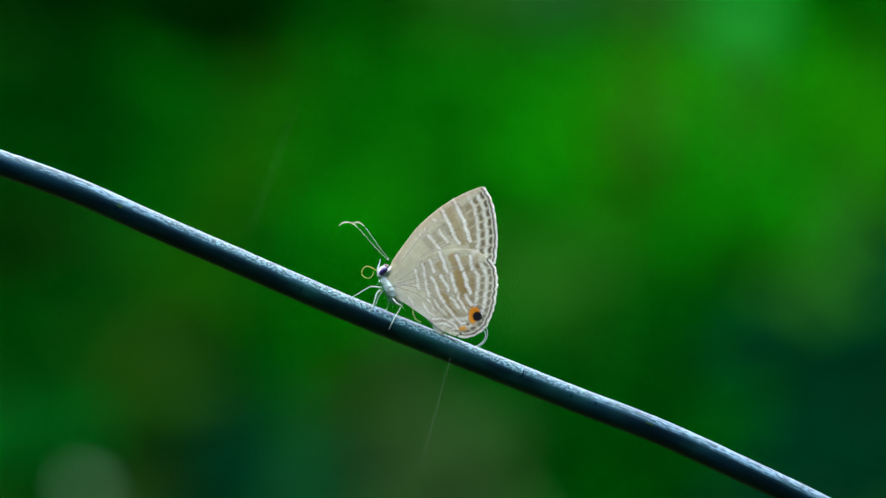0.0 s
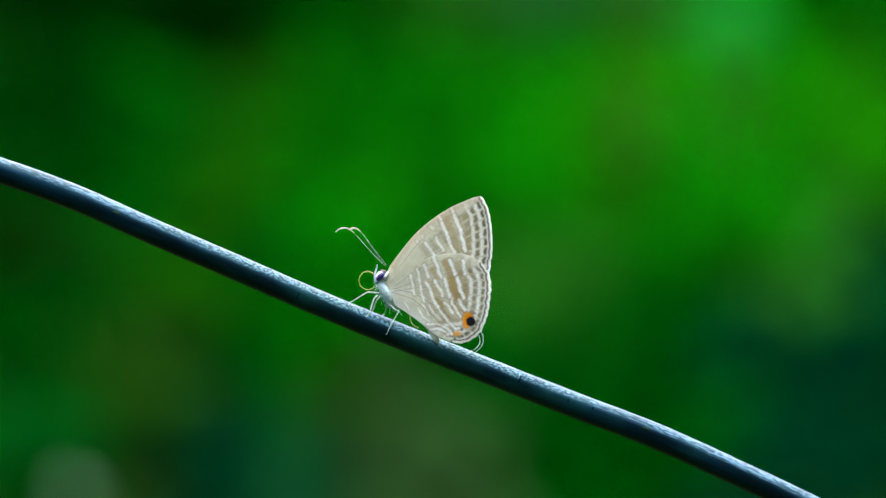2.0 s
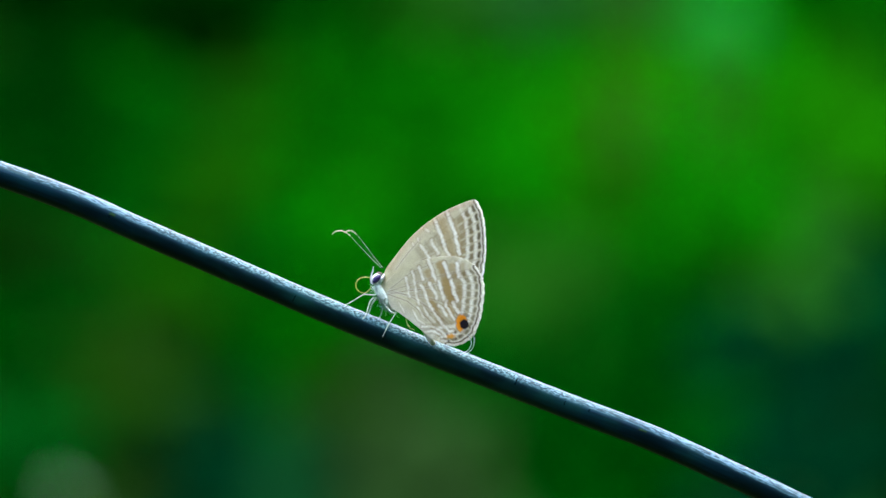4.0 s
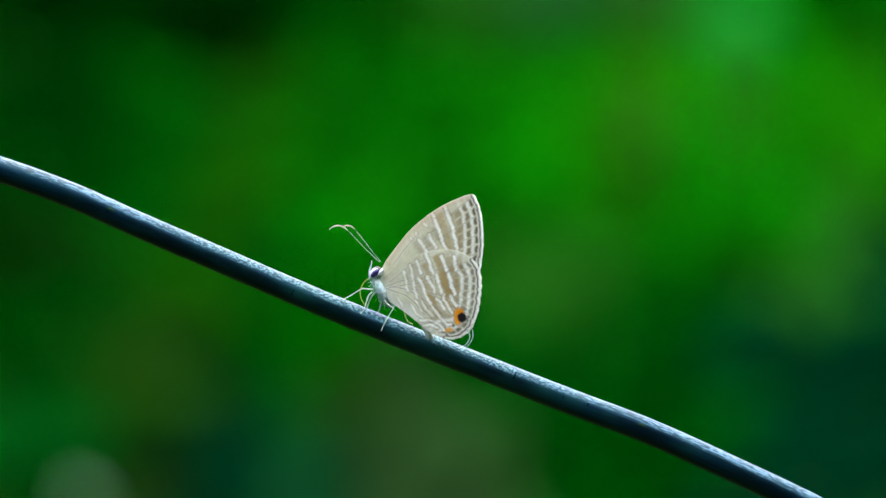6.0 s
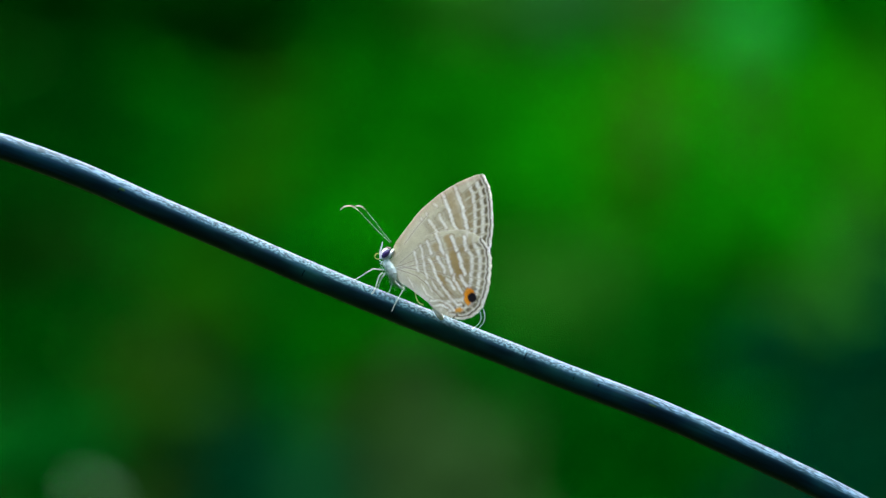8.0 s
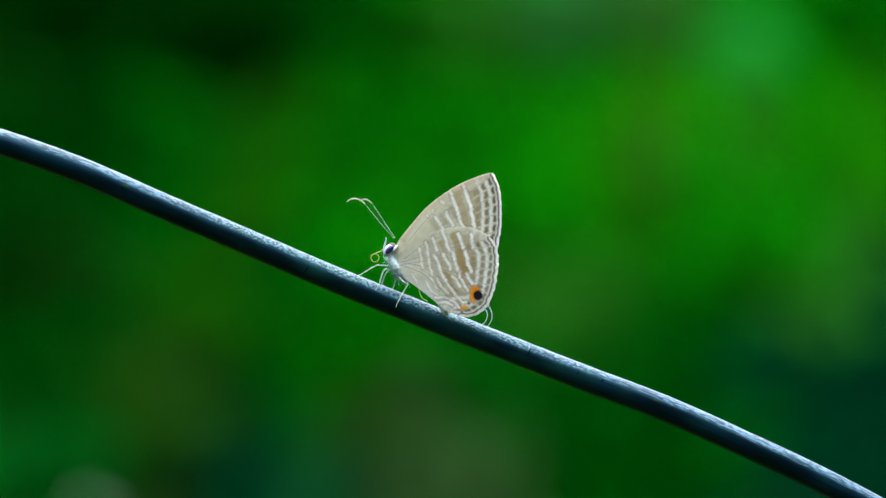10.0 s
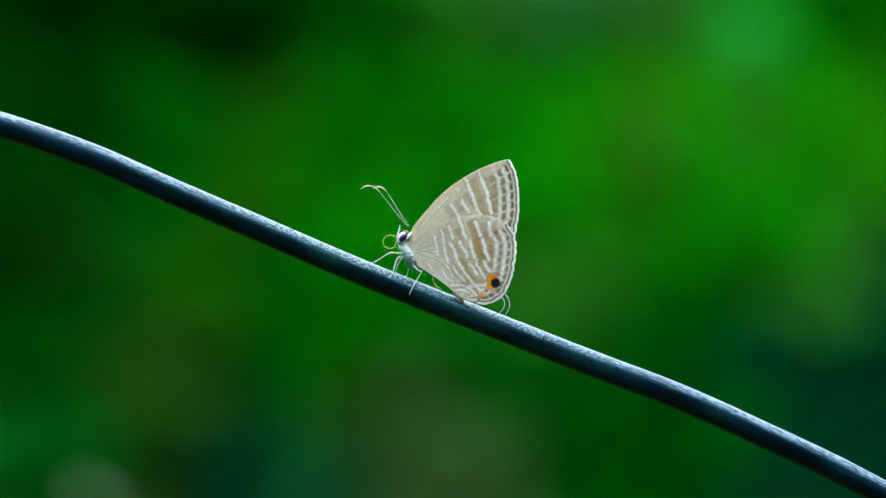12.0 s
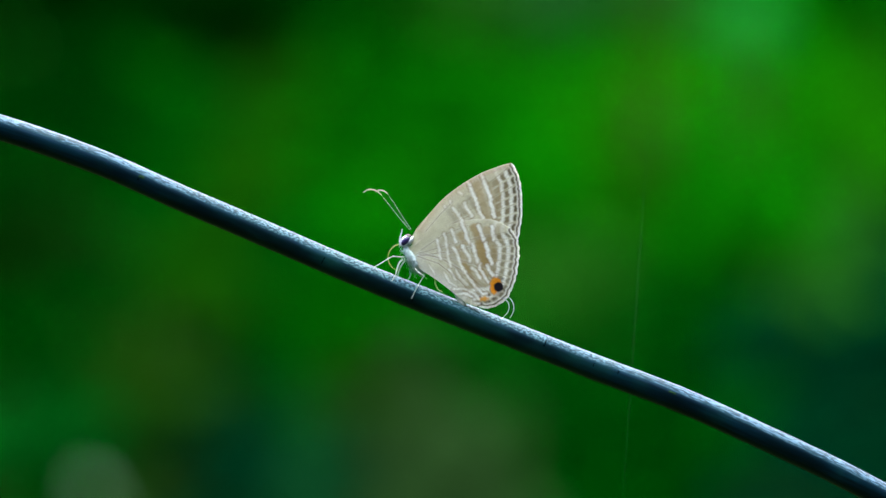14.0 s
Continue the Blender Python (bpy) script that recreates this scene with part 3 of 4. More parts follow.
def margin_pattern(col, a, b, d, phase, vein, strong=1.0, reach=52):
    """Fringe, dark edge line, and rows of white arcs and brown patches between pale veins, by the distance from the edge."""
    cell = np.abs(phase - np.floor(phase) - 0.5) * 2          # 0 amid a cell, 1 on a vein
    d = d + 0.8 * ragged(a, b)
    phase = phase + 0.05 * ragged(b, a)
    amid = np.clip((0.92 - cell) / 0.34, 0, 1)
    for at, w, colour, k in ((42, 6.0, BROWN * 0.70, 0.62), (26, 4.0, BROWN * 0.42, 0.80), (12.0, 3.0, BROWN * 0.20, 0.90)):
        col = mix_in(col, colour, soft(np.abs(d - at + 0.6 * cell), w, 1.9) * amid * k * strong)
    for at, w, k in ((33.6, 2.9, 0.80), (18.8, 2.9, 0.78)):
        col = mix_in(col, WHITE, soft(np.abs(d - at + 0.8 * cell), w, 1.7) * k * (0.86 + 0.14 * amid))
    hatch = (0.5 + 0.5 * np.cos(phase * 6 * math.pi)) * np.clip((d - 8) / 6, 0, 1) * np.clip((reach + 4 - d) / 14, 0, 1)
    col = mix_in(col, BROWN * 0.6, hatch * 0.16)
    pale = np.clip((cell - 0.74) / 0.16, 0, 1) * np.clip((reach - d) / 14, 0, 1)
    col = mix_in(col, GROUND * 1.12, pale * 0.34)
    col = mix_in(col, BROWN * 0.55, vein * np.clip((reach + 6 - d) / 10, 0, 1) * np.clip((d - 8) / 6, 0, 1) * 0.5)
    col = mix_in(col, WHITE, soft(np.abs(d - 7.6), 0.9, 0.8) * 0.65)
    col = mix_in(col, DARK, soft(np.abs(d - 4.9), 1.25, 0.8) * 0.92)
    col = mix_in(col, WHITE, soft(d, 2.6, 0.9))
    return mix_in(col, BROWN, soft(d, 1.6, 0.8) * (np.sin(phase * 2 * math.pi * 3) > 0.75) * 0.45)      # chequered hairs of the fringe


FORE_BARS = [([(115, 202), (122, 187), (130, 173), (136, 153), (143, 133)], 3.0), ([(93, 188), (97, 177), (106, 163), (114, 143), (123, 129)], 2.7),
             ([(88, 153), (94, 142), (103, 131)], 2.4), ([(68, 142), (78, 132), (89, 119)], 2.2), ([(75, 172), (83, 168)], 1.6), ([(91, 190), (95, 186)], 2.2),
             ([(52, 145), (54, 142)], 1.0), ([(62, 154), (64, 150)], 1.2), ([(113, 206), (116, 200)], 1.8)]
FORE_FIELDS = [([(107, 188), (119, 160), (129, 132)], 6.5, 0.6), ([(128, 188), (138, 165), (147, 140)], 6, 0.42), ([(102, 184), (110, 168)], 4, 0.45), ([(146, 200), (153, 160)], 4, 0.45)]
FORE_GREYS = [([(96, 162), (104, 148)], 4, 0.6), ([(78, 148), (89, 134)], 4, 0.55), ([(62, 136), (75, 120)], 4, 0.45)]
FORE_VEINS = [[(39, 87), (63, 111), (96, 130)], [(23, 97), (46, 129), (67, 154)], [(56, 104), (106, 128)]]


def forewing_pattern(a, b, d, phase, vein):
    col = np.broadcast_to(GROUND, a.shape + (3,)).copy()
    for line, w, k in FORE_FIELDS:
        col = patch(col, a, b, line, w, k)
    for line, w, k in FORE_GREYS:
        col = patch(col, a, b, line, w, k, GREY)
    col = mix_in(col, BROWN * 0.6, vein * np.clip((b - 110) / 30, 0, 1) * 0.45)
    col = veins(col, a, b, FORE_VEINS, 0.65)
    col = margin_pattern(col, a, b, d, phase, vein)
    for line, w in FORE_BARS:
        col = bar(col, a, b, line, w, vein)
    costa = [(10, 100), (28, 130), (50, 158), (80, 185), (110, 206), (140, 221), (160, 228)]
    col = mix_in(col, (0.50, 0.40, 0.24), soft(seg_dist(a, b, costa), 6, 4) * 0.5)
    return mix_in(col, (0.80, 0.77, 0.62), soft(seg_dist(a, b, costa), 1.2, 1.2) * 0.75)


HIND_BARS = [([(46, 82), (49, 70), (53, 48)], 1.7), ([(59, 93), (63, 73), (66, 52), (71, 34)], 1.8), ([(71, 100), (77, 87), (79, 78)], 2.2), ([(76, 68), (83, 55), (88, 40), (96, 24)], 2.2),
             ([(88, 115), (94, 103), (99, 87), (104, 77)], 2.6), ([(91, 72), (101, 57), (106, 45)], 2.4), ([(109, 75), (114, 60), (119, 43)], 2.6), ([(108, 33), (116, 28), (124, 15)], 2.2),
             ([(119, 108), (124, 97), (129, 82)], 2.8), ([(133, 77), (135, 68), (139, 53), (144, 42)], 2.9), ([(136, 38), (140, 30), (146, 21)], 2.6), ([(143, 107), (145, 96), (146, 84)], 2.6)]
HIND_LOW_BARS = [([(77, -5), (90, -3), (104, -7)], 1.5), ([(82, -14), (97, -12), (110, -17)], 1.6), ([(105, -8), (115, -13), (123, -22)], 1.7), ([(97, 27), (104, 15), (110, 7), (118, -2)], 2.0),
                 ([(81, 30), (88, 15), (102, 4)], 1.4), ([(69, 30), (80, 12)], 1.3), ([(124, 40), (122, 32), (132, 19), (138, 8)], 2.0), ([(59, 25), (70, 7), (82, 0)], 1.1),
                 ([(33, 37), (43, 20)], 0.9), ([(120, -2), (128, -12), (136, -11)], 1.8), ([(114, -28), (124, -30)], 1.6)]
HIND_FIELDS = [([(111, 105), (119, 85), (123, 75)], 6, 0.85), ([(122, 72), (128, 55), (133, 42)], 7, 1), ([(124, 34), (132, 20)], 5, 0.95), ([(96, 40), (106, 20), (114, 8)], 4.5, 0.9),
               ([(87, 92), (94, 76)], 4.5, 0.7), ([(84, 68), (94, 48)], 4, 0.55), ([(133, 102), (139, 82)], 5, 0.6), ([(145, 70), (149, 48)], 4.5, 0.65), ([(154, 104), (157, 84)], 4, 0.5)]
HIND_GREYS = [([(68, 70), (76, 45)], 4, 0.5), ([(79, 38), (92, 15)], 3.5, 0.6), ([(64, 92), (71, 76)], 3, 0.4), ([(110, 0), (124, -8)], 3.5, 0.55), ([(73, 24), (86, 8)], 3, 0.5),
              ([(53, 80), (59, 52)], 3.5, 0.35), ([(146, 36), (153, 25)], 3.5, 0.6), ([(88, -8), (102, -11)], 2, 0.5)]
HIND_VEINS = [[(11, 52), (46, 58), (76, 61), (111, 72)], [(11, 52), (49, 40), (86, 12), (112, -15)], [(14, 59), (56, 48), (102, 22), (127, 0)], [(11, 56), (71, 74), (141, 92)],
              [(16, 62), (56, 90), (101, 108)], [(14, 55), (81, 48), (144, 32)]]


def hindwing_pattern(a, b, d, phase, vein):
    col = np.broadcast_to(GROUND, a.shape + (3,)).copy()
    for line, w, k in HIND_FIELDS:
        col = patch(col, a, b, line, w * 1.12, k)
    for line, w, k in HIND_GREYS:
        col = patch(col, a, b, line, w, k, GREY)
    hem = [(-2, 44), (18, 32), (40, 18), (62, 4), (82, -12), (98, -24)]
    col = mix_in(col, (0.66, 0.69, 0.60), soft(seg_dist(a, b, hem), 11, 8) * 0.8)
    col = veins(col, a, b, HIND_VEINS[:3], 0.9)
    col = veins(col, a, b, HIND_VEINS[3:], 0.6)
    col = mix_in(col, BROWN * 0.6, vein * np.clip((a - 85) / 30, 0, 1) * 0.35)
    col = margin_pattern(col, a, b, d, phase, vein, 0.78, 40)
    for line, w in HIND_BARS + HIND_LOW_BARS:
        col = bar(col, a, b, line, w, vein)
    rim = [(4, 71), (26, 91), (51, 104), (81, 114), (111, 119), (141, 118), (156, 113)]
    col = mix_in(col, (0.82, 0.80, 0.70), soft(seg_dist(a, b, rim), 1.3, 1.3) * 0.7)       # pale leading edge
    orange, black = (0.85, 0.33, 0.012), (0.010, 0.008, 0.014)
    ring = np.hypot((a - 151.5) / 10.2, (b - 2.0) / 15.4) + 0.09 * np.sin(a * 0.9) * np.sin(b * 0.6)
    col = mix_in(col, (0.24, 0.17, 0.11), soft(ring * 12, 13.4, 1.4) * 0.5)
    col = mix_in(col, orange, soft(ring * 12, 11.8, 1) * np.clip((b + 15 - (a - 150) * 1.2) / 5, 0, 1))
    col = mix_in(col, (0.92, 0.55, 0.10), soft(np.abs(ring * 12 - 10.2), 0.8, 1.2) * np.clip((156 - a) / 4, 0, 1) * 0.6)
    col = mix_in(col, black, soft(np.hypot((a - 156.5) / 8.2, (b - 0.5) / 9.4) * 8.5 + 0.6 * ragged(a, b), 8.3, 0.9))
    col = mix_in(col, (0.80, 0.40, 0.05), soft(np.hypot((a - 131.5) / 9, (b + 21) / 6) * 8 + 1.6 * ragged(b, a), 6.0, 1.8) * 0.95)
    for u, v, r in ((127, -29.5, 2.4), (141, -25, 2.0), (124, -17, 1.8), (140, -14, 2.2), (164, 15, 2.0), (167, -6, 1.8), (148, -20, 1.4)):
        col = mix_in(col, (0.06, 0.045, 0.04), soft(np.hypot(a - u, b - v), r, 1.6) * 0.8)
    return col


def build_wing(name, root, outline, base, edge, cells, pattern, depth, camber, label):
    """A wing as a fan of fine rings round its hinge. edge: the stretch of the outline that is the outer margin."""
    ring = spline(outline + outline[:1], 16)[:-1]
    seg = np.linalg.norm(np.roll(ring, -1, 0) - ring, axis=1)
    run = np.concatenate([[0], np.cumsum(seg)])
    want = np.linspace(0, run[-1], 421)[:-1]
    closed = np.vstack([ring, ring[:1]])
    ring = np.column_stack([np.interp(want, run, closed[:, k]) for k in (0, 1)])
    i0, i1 = (np.argmin(np.hypot(*(ring - np.array(e)).T)) for e in edge)
    wob = np.zeros(len(ring))
    wob[i0:i1] = 0.5 * np.sin(np.linspace(0, cells * 2 * math.pi, i1 - i0)) + 0.35 * np.random.RandomState(4).normal(size=i1 - i0)   # scalloped, ragged fringe
    out = ring - np.array(base)
    ring = ring + out / np.linalg.norm(out, axis=1)[:, None] * wob[:, None]
    u = np.linspace(0, 1, 100)
    u = u * (1.45 - 0.45 * u)
    base = np.array(base, float)
    grid = base + (ring - base)[None] * u[:, None, None]
    a, b = grid[..., 0], grid[..., 1]
    d = seg_dist(a, b, ring[i0:i1 + 1:3])
    ph = np.zeros(len(ring))
    ph[i0:i1] = np.linspace(0, cells, i1 - i0)
    ph[i1:] = cells
    phase = np.broadcast_to(ph, a.shape)
    on_vein = np.abs(phase - np.round(phase)) * (math.pi * 1.1 * np.hypot(a - base[0], b - base[1]) / (2 * cells) + 1)
    vein = np.clip(1.2 - on_vein, 0, 1) * (np.arange(len(ring)) >= i0) * (np.arange(len(ring)) <= i1)
    col = np.clip(pattern(a, b, d, phase, vein), 0, 1)
    r = np.hypot(a - base[0], b - base[1])
    close = 1 - 0.72 * np.clip(r / 180, 0, 1)          # the two sides close up towards the margin
    y = depth * close + np.sign(depth) * (camber * np.sin(np.clip(r / 190, 0, 1) * math.pi) - 0.005 * vein)
    n, m = len(ring), len(u)
    verts = [(base[0] * U, depth * 0.001, base[1] * U)] + [(a[j, i] * U, y[j, i] * 0.001, b[j, i] * U) for j in range(1, m) for i in range(n)]
    faces = [(0, 1 + i, 1 + (i + 1) % n) for i in range(n)]
    faces += [(1 + j * n + i, 1 + (j + 1) * n + i, 1 + (j + 1) * n + (i + 1) % n, 1 + j * n + (i + 1) % n) for j in range(m - 2) for i in range(n)]
    ob = part(name, verts, faces, M_WING, root, label)
    layer = ob.data.color_attributes.new("pattern", "FLOAT_COLOR", "POINT")
    rgba = np.ones((len(verts), 4))
    rgba[0, :3] = col[0, 0]
    rgba[1:, :3] = col[1:].reshape(-1, 3)
    layer.data.foreach_set("color", rgba.ravel())
    solid = ob.modifiers.new("thickness", "SOLIDIFY")
    solid.thickness, solid.offset = 0.00005, 0
    return ob


FORE = [(-1, 82), (7, 101), (28, 130), (50, 158), (80, 185), (110, 206), (140, 221), (158, 228), (167, 228), (178, 211), (185, 190), (189, 165), (191, 138), (190, 115),
        (188, 97), (183, 85), (168, 74), (110, 62), (40, 62), (4, 68)]
HIND = [(-5, 68), (24, 87), (55, 103), (82, 113), (112, 119), (142, 119), (160, 113), (176, 103), (186, 91), (190, 77), (192, 60), (190, 40), (187, 20), (181, 0), (173, -17),
        (161, -28), (148, -35), (132, -38), (121, -35), (110, -32), (95, -25), (80, -14), (60, 1), (38, 16), (18, 28), (2, 40), (-4, 54)]


def build_butterfly():
    root = new("butterfly")
    root.location = (-98 * U, 0, EYE_Z - 78 * U)
    parts = {}
    for side, name in ((-1, "near"), (1, "far")):
        parts[name + "_fore"] = build_wing("forewing", root, FORE, (12, 82), ((167, 228), (187, 93)), 8, forewing_pattern, side * 0.18, 0.08, "pale grey-brown forewing with white bars")
        parts[name + "_hind"] = build_wing("hindwing", root, HIND, (20, 58), ((179, 100), (125, -37)), 12, hindwing_pattern, side * 0.34, 0.22, "banded hindwing with an orange-ringed black eyespot")
    # body
    vv, ff = ball((0 * U, 0, 48 * U), (8.5 * U, 0.00056, 25 * U), radians(30), rings=26, sides=36, shag=0.07)
    hairs = np.random.RandomState(8)
    for _ in range(1500):
        v = np.array(vv[hairs.randint(len(vv))])
        out = v - np.array((0, 0, 48 * U))
        out = out / np.linalg.norm(out) + np.array((0.5, 0, -0.7)) + 0.45 * hairs.normal(size=3)
        tip = v + out / np.linalg.norm(out) * hairs.uniform(3, 10) * U
        o = len(vv)
        vv += [tuple(v + np.array(e) * 0.4 * U) for e in ((1, 0, 0), (-0.5, 0.8, 0.3), (-0.5, -0.8, -0.3))] + [tuple(tip)]
        ff += [(o, o + 1, o + 3), (o + 1, o + 2, o + 3), (o + 2, o, o + 3)]
    part("thorax", vv, ff, M_FUR, root, "thorax in pale bluish fur")
    vv, ff = tube(along([(12, 42), (45, 20), (74, -6), (95, -36)], (0, 0)), np.array([5] * 6 + [5] * 11 + [5, 5, 5.5, 6, 6, 6, 5, 3.5]) * U, 14)
    parts["abdomen"] = part("abdomen", vv, ff, M_ABDOMEN, root, "slender grey abdomen")
    vv, ff = ball((-12 * U, 0, 78 * U), (8.3 * U, 0.00066, 10.5 * U), radians(-25), rings=20, sides=28, shag=0.12)
    head = part("head", vv, ff, M_PALE, root, "small white-scaled head")
    vv, ff = ball((-6 * U, 0, 89 * U), (5.5 * U, 0.0003, 1.9 * U), radians(-12), shag=0.2)
    part("crown", vv, ff, M_CROWN, head, "brown tuft between the antennae")
    vv, ff = ball((-2 * U, 0, 79 * U), (3.4 * U, 0.00085, 9.5 * U), radians(-30), rings=18, sides=24, shag=0.15)
    part("collar", vv, ff, M_PALE, head, "white collar behind the eyes")
    for side in (-1, 1):
        vv, ff = ball((-11 * U, side * 0.00060, 79 * U), (5.4 * U, 0.00034, 9.6 * U), radians(-42))
        part("eye", vv, ff, M_EYE, head, "glossy dark violet eye")
        vv, ff = tube(along([(-20, 70), (-21, 82), (-18, 94), (-17, 101)], (side * 0.25, side * 0.3)), np.linspace(2.0, 0.3, 25) * U, 8)
        part("palp", vv, ff, M_PALE, head, "white pointed palp")
    # antennae: a shaft in pale and dark rings, and a club
    for side, line, tip in ((-1, [(-2, 97), (-20, 115), (-39, 136), (-57, 156)], [(-57, 156), (-66, 163), (-76, 165), (-84, 163), (-90, 158)]),
                            (1, [(0, 98), (-16, 118), (-33, 141), (-46, 158)], [(-46, 158), (-52, 163), (-58, 165), (-64, 164), (-69, 161)])):
        foot = np.array((line[0][0] * U, side * 0.00035, line[0][1] * U))
        shaft = along(line, (side * 0.35, side * 0.9), 14) - foot
        vv, ff = tube(shaft, 0.43 * U, 8)
        ant = part("antenna", vv, ff, M_DARKBAND, root, "thin dark antenna ringed in white")
        ant.location = foot
        run = np.concatenate([[0], np.cumsum(np.linalg.norm(np.diff(shaft, axis=0), axis=1))])
        for at in np.arange(3 * U, run[-1] - 3 * U, 5.4 * U):
            ends = [[np.interp(at + e, run, shaft[:, q]) for q in range(3)] for e in (0, 1.3 * U, 2.6 * U)]
            vv, ff = tube(ends, 0.54 * U, 6)
            part("ring", vv, ff, M_RING, ant)
        vv, ff = tube(along(tip, (side * 0.9, side * 0.9)) - foot, np.array(list(np.linspace(0.7, 1.15, 17)) + list(np.linspace(1.15, 0.6, 16))) * U, 8)
        part("club", vv, ff, M_CLUB, ant, "hooked pinkish brown club")
        parts["antenna%d" % side] = ant
    # legs: femur, shin and foot each
    legs = [
        ([(-14, 50), (-24, 51), (-33, 52)], [(-33, 52), (-42, 47), (-50, 42)], [(-50, 42), (-58, 37), (-66, 33)], (-0.5, -1.1), M_LEG),
        ([(-16, 46), (-22, 40), (-26, 28)], [(-26, 28), (-28, 20), (-31, 13)], [(-31, 13), (-36, 8), (-44, 8)], (-0.7, -1.35), M_LEG),
        ([(-12, 44), (-18, 36), (-21, 30)], [(-21, 30), (-24, 21), (-26, 16)], [(-26, 16), (-28, 12), (-30, 10)], (0.3, 0.9), M_LEG),
        ([(2, 36), (0, 30), (-1, 24)], [(-1, 24), (-3, 16), (-5, 12)], [(-5, 12), (-7, 9), (-9, 7)], (0.4, 1.1), M_LEG),
        ([(6, 30), (14, 22), (22, 18)], [(22, 18), (16, 8), (10, -2)], [(10, -2), (5, -12), (0, -23)], (-0.8, -1.55), M_LEG),
        ([(30, 26), (38, 20), (41, 12)], [(41, 12), (42, 3), (44, -3)], [(44, -3), (48, -8), (56, -12)], (0.6, 1.2), M_FARLEG),
    ]
    for femur, shin, foot, (d0, d1), mat in legs:
        dm = d0 + (d1 - d0) * 0.55
        vv, ff = tube(along(femur, (d0, dm)), np.linspace(1.5, 0.95, 17) * U, 8)
        leg = part("leg", vv, ff, mat, root, "thin pale jointed leg")
        vv, ff = tube(along(shin, (dm, d1)), np.linspace(0.95, 0.78, 17) * U, 8)
        part("shin", vv, ff, mat, leg)
        vv, ff = tube(along(foot, (d1, d1)), np.linspace(0.9, 0.6, 17) * U, 8)
        part("foot", vv, ff, mat, leg)
    # hair-thin tails of the hindwings, built round their own root
    for side, line in ((-1, [(0, 0), (6, -8), (7, -18), (1, -28), (-12, -36)]), (1, [(0, 0), (6, -9), (8, -21), (4, -32), (-5, -41)])):
        vv, ff = tube(along(line, (0, 0)), np.linspace(0.8, 0.55, 33) * U, 8)
        tail = part("tail", vv, ff, M_PALE, root, "hair-thin white tail")
        tail.location = TAIL[side]
        parts["tail%d" % side] = tail
    # tongue in short stiff joints, each built along x from its own root
    step = TONGUE / JOINTS
    for k in range(JOINTS):
        vv, ff = tube([(0, 0, 0), (step * 0.5, 0, 0), (step * 1.12, 0, 0)], np.array((1.0, 0.99, 0.98)) * (0.92 - 0.25 * k / JOINTS) * U, 8)
        parts["tongue%d" % k] = part("tongue_joint", vv, ff, M_TONGUE, root, "" if k else "amber tongue, coiling and uncoiling")
    tagged(root, "small pale grey banded butterfly perched with closed wings", "butterfly")
    return root, parts


TAIL = {-1: ((164 * U), -0.00022, -18 * U), 1: ((169 * U), 0.00022, -13 * U)}
TONGUE, JOINTS, STALK = 86 * U, 20, 7
# seconds, direction in which the tongue leaves the head, bend at each joint of its stalk and of its curl, in degrees, and how far it is drawn into the head in drawing units
COIL = [(0, 112, 7.2, 23.7, 16.7), (0.5, 135, 5.3, 24.1, 12.7), (1, 172, 5.4, 30.2, 12.2), (1.5, 115, 16.8, 20.9, 9), (2, 96, 16.9, 15.3, 7.4), (2.5, 165, 6.3, 7.9, 27), (2.7, 160, 8, 9, 24),
        (3.6, 130, 12, 20, 12), (4.8, 112, 16, 13, 2), (5, 112, 17.1, 12.6, 0), (5.5, 124, 14.9, 14.8, 0.5), (6, 155, 9.2, 8.4, 26), (6.5, 103, 17, 13, 0), (7, 180, 0, 49, 20),
        (7.5, 180, 0, 56, 35), (8, 190, 0, 49, 26), (8.2, 190, 0, 47, 25), (9.2, 160, 4, 34, 14), (10.3, 225, -3, 34, 10), (10.5, 240, -5, 34.2, 9.6), (11, 136, 3, 29.5, 12.9),
        (11.5, 200, 2, 40, 14), (12, 95, 16.8, 21, 12.7), (12.5, 230, -2, 46, 10.7), (13, 123, 6.8, 28.3, 17), (13.5, 94, 8.2, 22.1, 12.3), (14, 142, 10.8, 10.4, 21.5)]


def tongue_pose(k, lean, stalk, curl, drawn):
    """Where joint k lies when the tongue leaves the head that way and bends so much at its joints."""
    step = TONGUE / JOINTS
    way = radians(lean)
    x, z = (-20 - drawn * math.cos(way)) * U, (80 - drawn * math.sin(way)) * U
    for j in range(k):
        x, z = x + step * math.cos(way), z + step * math.sin(way)
        way += radians(stalk if j < STALK else curl)
    # a turn of -way about y brings x onto (cos way, sin way)
    return Matrix.Translation((x, -0.0001 * k / JOINTS, z)) @ Matrix.Rotation(-way, 4, "Y")


def tongue_rows(k):
    ts = [r[0] for r in COIL]
    rows = []
    for i in range(211):
        t = 14 * i / 210
        j = min(max(int(np.searchsorted(ts, t, "right")) - 1, 0), len(COIL) - 2)
        f = (t - ts[j]) / (ts[j + 1] - ts[j])
        f = f * f * (3 - 2 * f)
        rows.append((t, tongue_pose(k, *[a + (b - a) * f for a, b in zip(COIL[j][1:], COIL[j + 1][1:])])))
    return rows


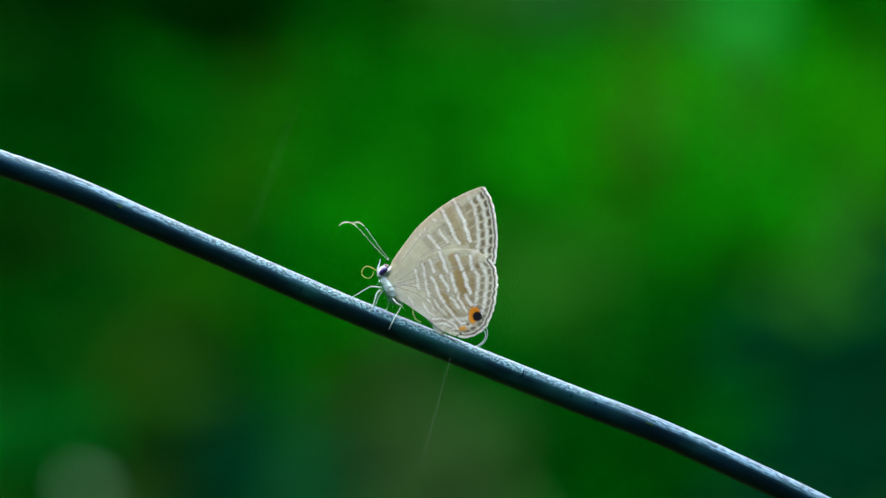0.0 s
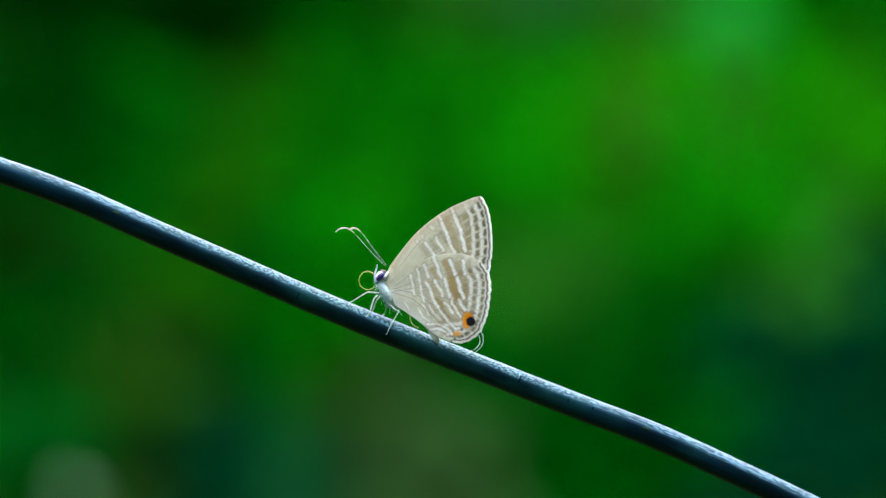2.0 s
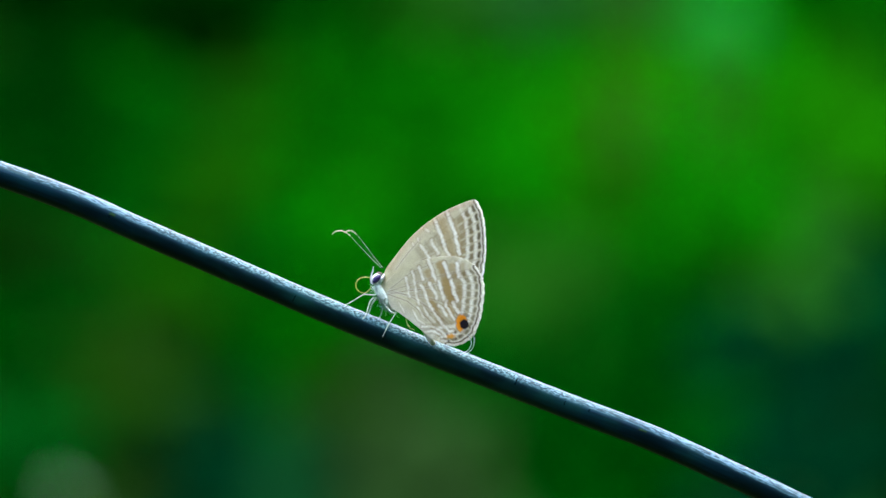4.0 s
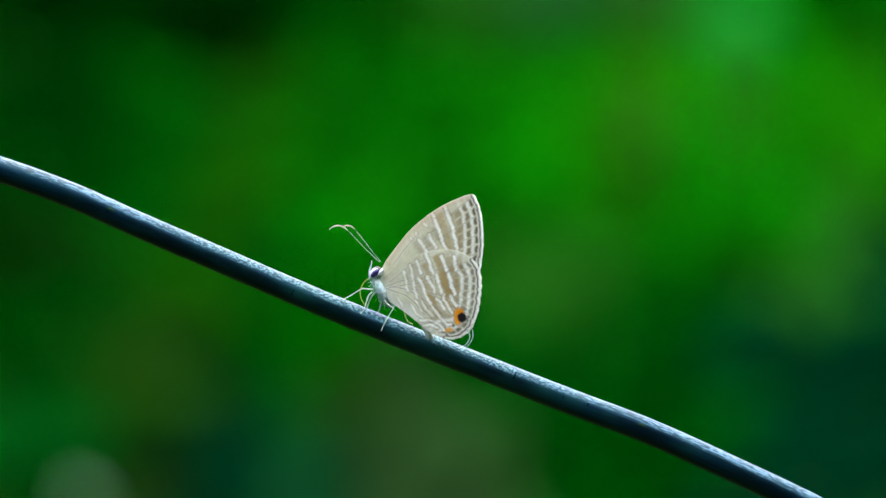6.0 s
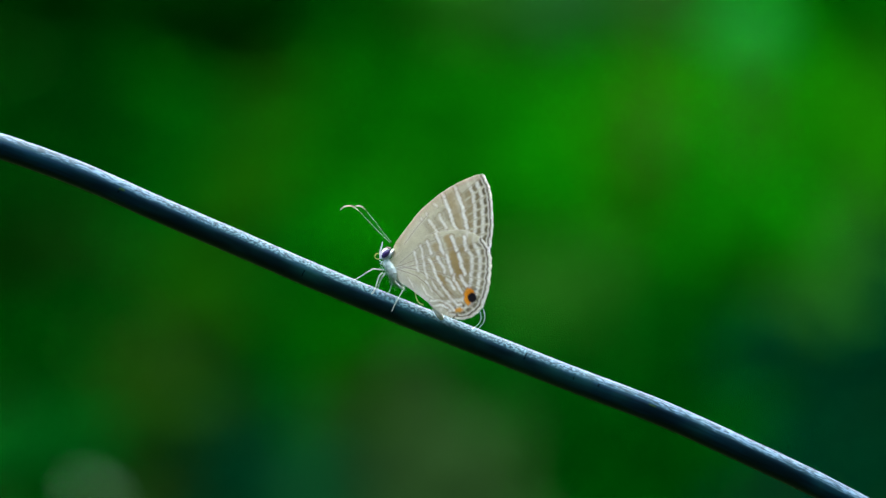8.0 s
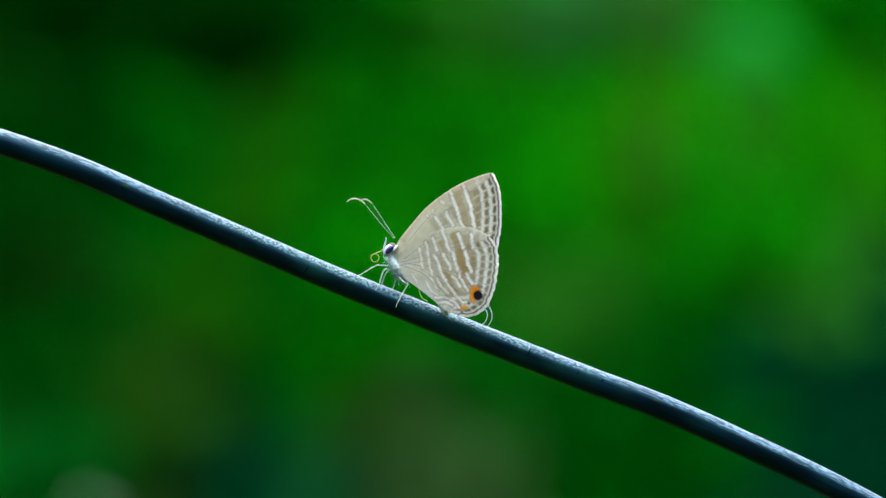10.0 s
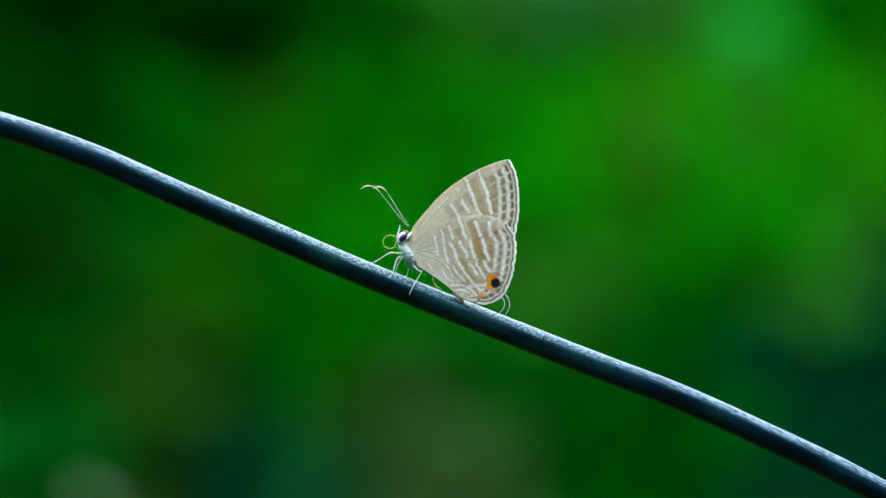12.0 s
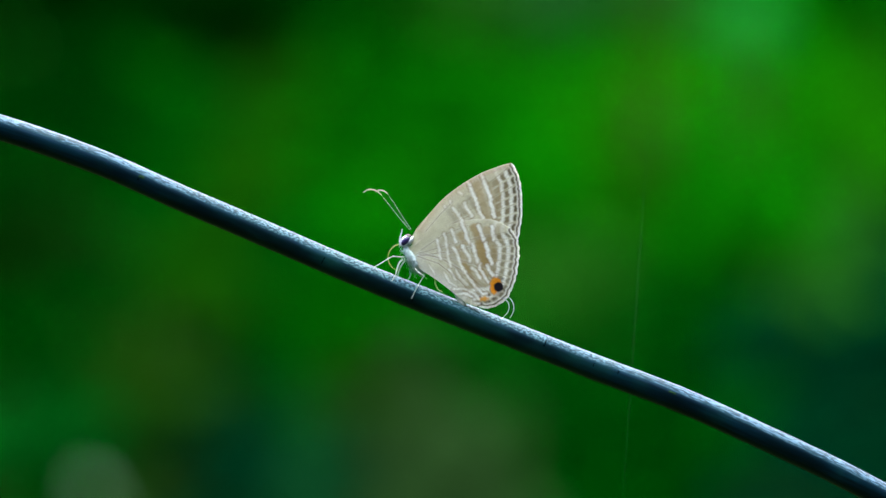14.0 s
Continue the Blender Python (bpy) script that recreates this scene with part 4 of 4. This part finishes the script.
# seconds, turn of the wings' rear towards the camera, swing of the hindwings, of the forewings and of the antennae, in degrees
FLEX = [(0, 6, 0, 0, 0), (0.5, 6, 0, 0.1, 0.6), (1, 14.6, 0.1, 1.7, 0.7), (1.5, 17.5, 0.2, 3.1, 1.1), (2, 18.5, -0.6, 3, -0.4), (2.5, 17.5, -0.9, 2.5, -0.8), (5, 26.7,
        -0.2, 4.4, -1), (5.5, 25.7, -0.5, 4.4, -1), (6, 24.7, -1, 4, -1.8), (6.5, 26.6, -1.3, 4, -1.6), (7, 24.7, -0.9, 4.1, -1.9), (7.5, 24.7, -1.4, 3.6, -1.2), (8, 25.7, -1.1,
        3.8, -1.6), (10.5, 18.6, 0.9, 6, 3.7), (11, 16.6, 1.1, 5.8, 3.3), (11.5, 14.6, 1.1, 5.4, 3.8), (12, 11.6, 0.6, 4.8, 3.8), (12.5, 14.6, 0.8, 5.6, 4), (13, 10.7, 1.3, 5.5,
        4.5), (13.5, 7.6, 1.4, 5.2, 5.2), (14, 8.6, 0.8, 4.7, 3.6)]
HINGE = Matrix.Translation((10 * U, 0, 70 * U))
# seconds, swing of the two tails
TAILS = [(0, 0, 8), (1, 0, 6), (2.5, 2, 4), (5, 6, 16), (6, 4, 10), (7.5, -2, 4), (8.2, -4, 0), (10.5, -12, -14), (11.5, -15, -18), (12.5, -14, -16), (14, -16, -18)]


def wing_pose(turn, swing):
    return HINGE @ Matrix.Rotation(radians(-turn), 4, "Z") @ Matrix.Rotation(radians(swing), 4, "Y") @ HINGE.inverted()


def flex_at(t):
    """Turn and hindwing swing at any time between the rows."""
    ts = [r[0] for r in FLEX]
    return [float(np.interp(t, ts, [r[k] for r in FLEX])) for k in (1, 2)]


def motions():
    for ob, t, ends in DROPS:
        slips = [(0, -2.4), (t - 0.3, -2.4), (t - 0.1, -0.8), (t, 0), (t + 0.05, 0.45), (t + 0.2, 0.8), (14, 0.8)]
        if t == 0:
            slips = [(0, 0), (0.05, 0.45), (0.2, 0.8), (14, 0.8)]
        if t == 14:
            slips = slips[:4]
        walk(ob, [(s, rain_pose(ends, slip)) for s, slip in slips])
    for side, name in ((-1, "near"), (1, "far")):
        extra = 0.2 if side > 0 else 0
        walk(PARTS[name + "_fore"], [(t, wing_pose(turn, fore)) for t, turn, hind, fore, ant in FLEX])
        walk(PARTS[name + "_hind"], [(t, wing_pose(turn, hind + extra)) for t, turn, hind, fore, ant in FLEX])
        foot = PARTS["antenna%d" % side].location.copy()
        walk(PARTS["antenna%d" % side], [(t, Matrix.Translation(foot) @ Matrix.Rotation(radians(ant), 4, "Y")) for t, turn, hind, fore, ant in FLEX])
        rows = []
        for t, a, b in TAILS:
            turn, hind = flex_at(t)
            rows.append((t, wing_pose(turn, hind + extra) @ Matrix.Translation(TAIL[side]) @ Matrix.Rotation(radians(a if side < 0 else b), 4, "Y")))
        walk(PARTS["tail%d" % side], rows)
    walk(PARTS["abdomen"], [(t, wing_pose(turn * 0.8, 0)) for t, turn, hind, fore, ant in FLEX])
    for k in range(JOINTS):
        walk(PARTS["tongue%d" % k], tongue_rows(k))


build_background()
build_wire()
DROPS = build_rain()
BUTTERFLY, PARTS = build_butterfly()
motions()
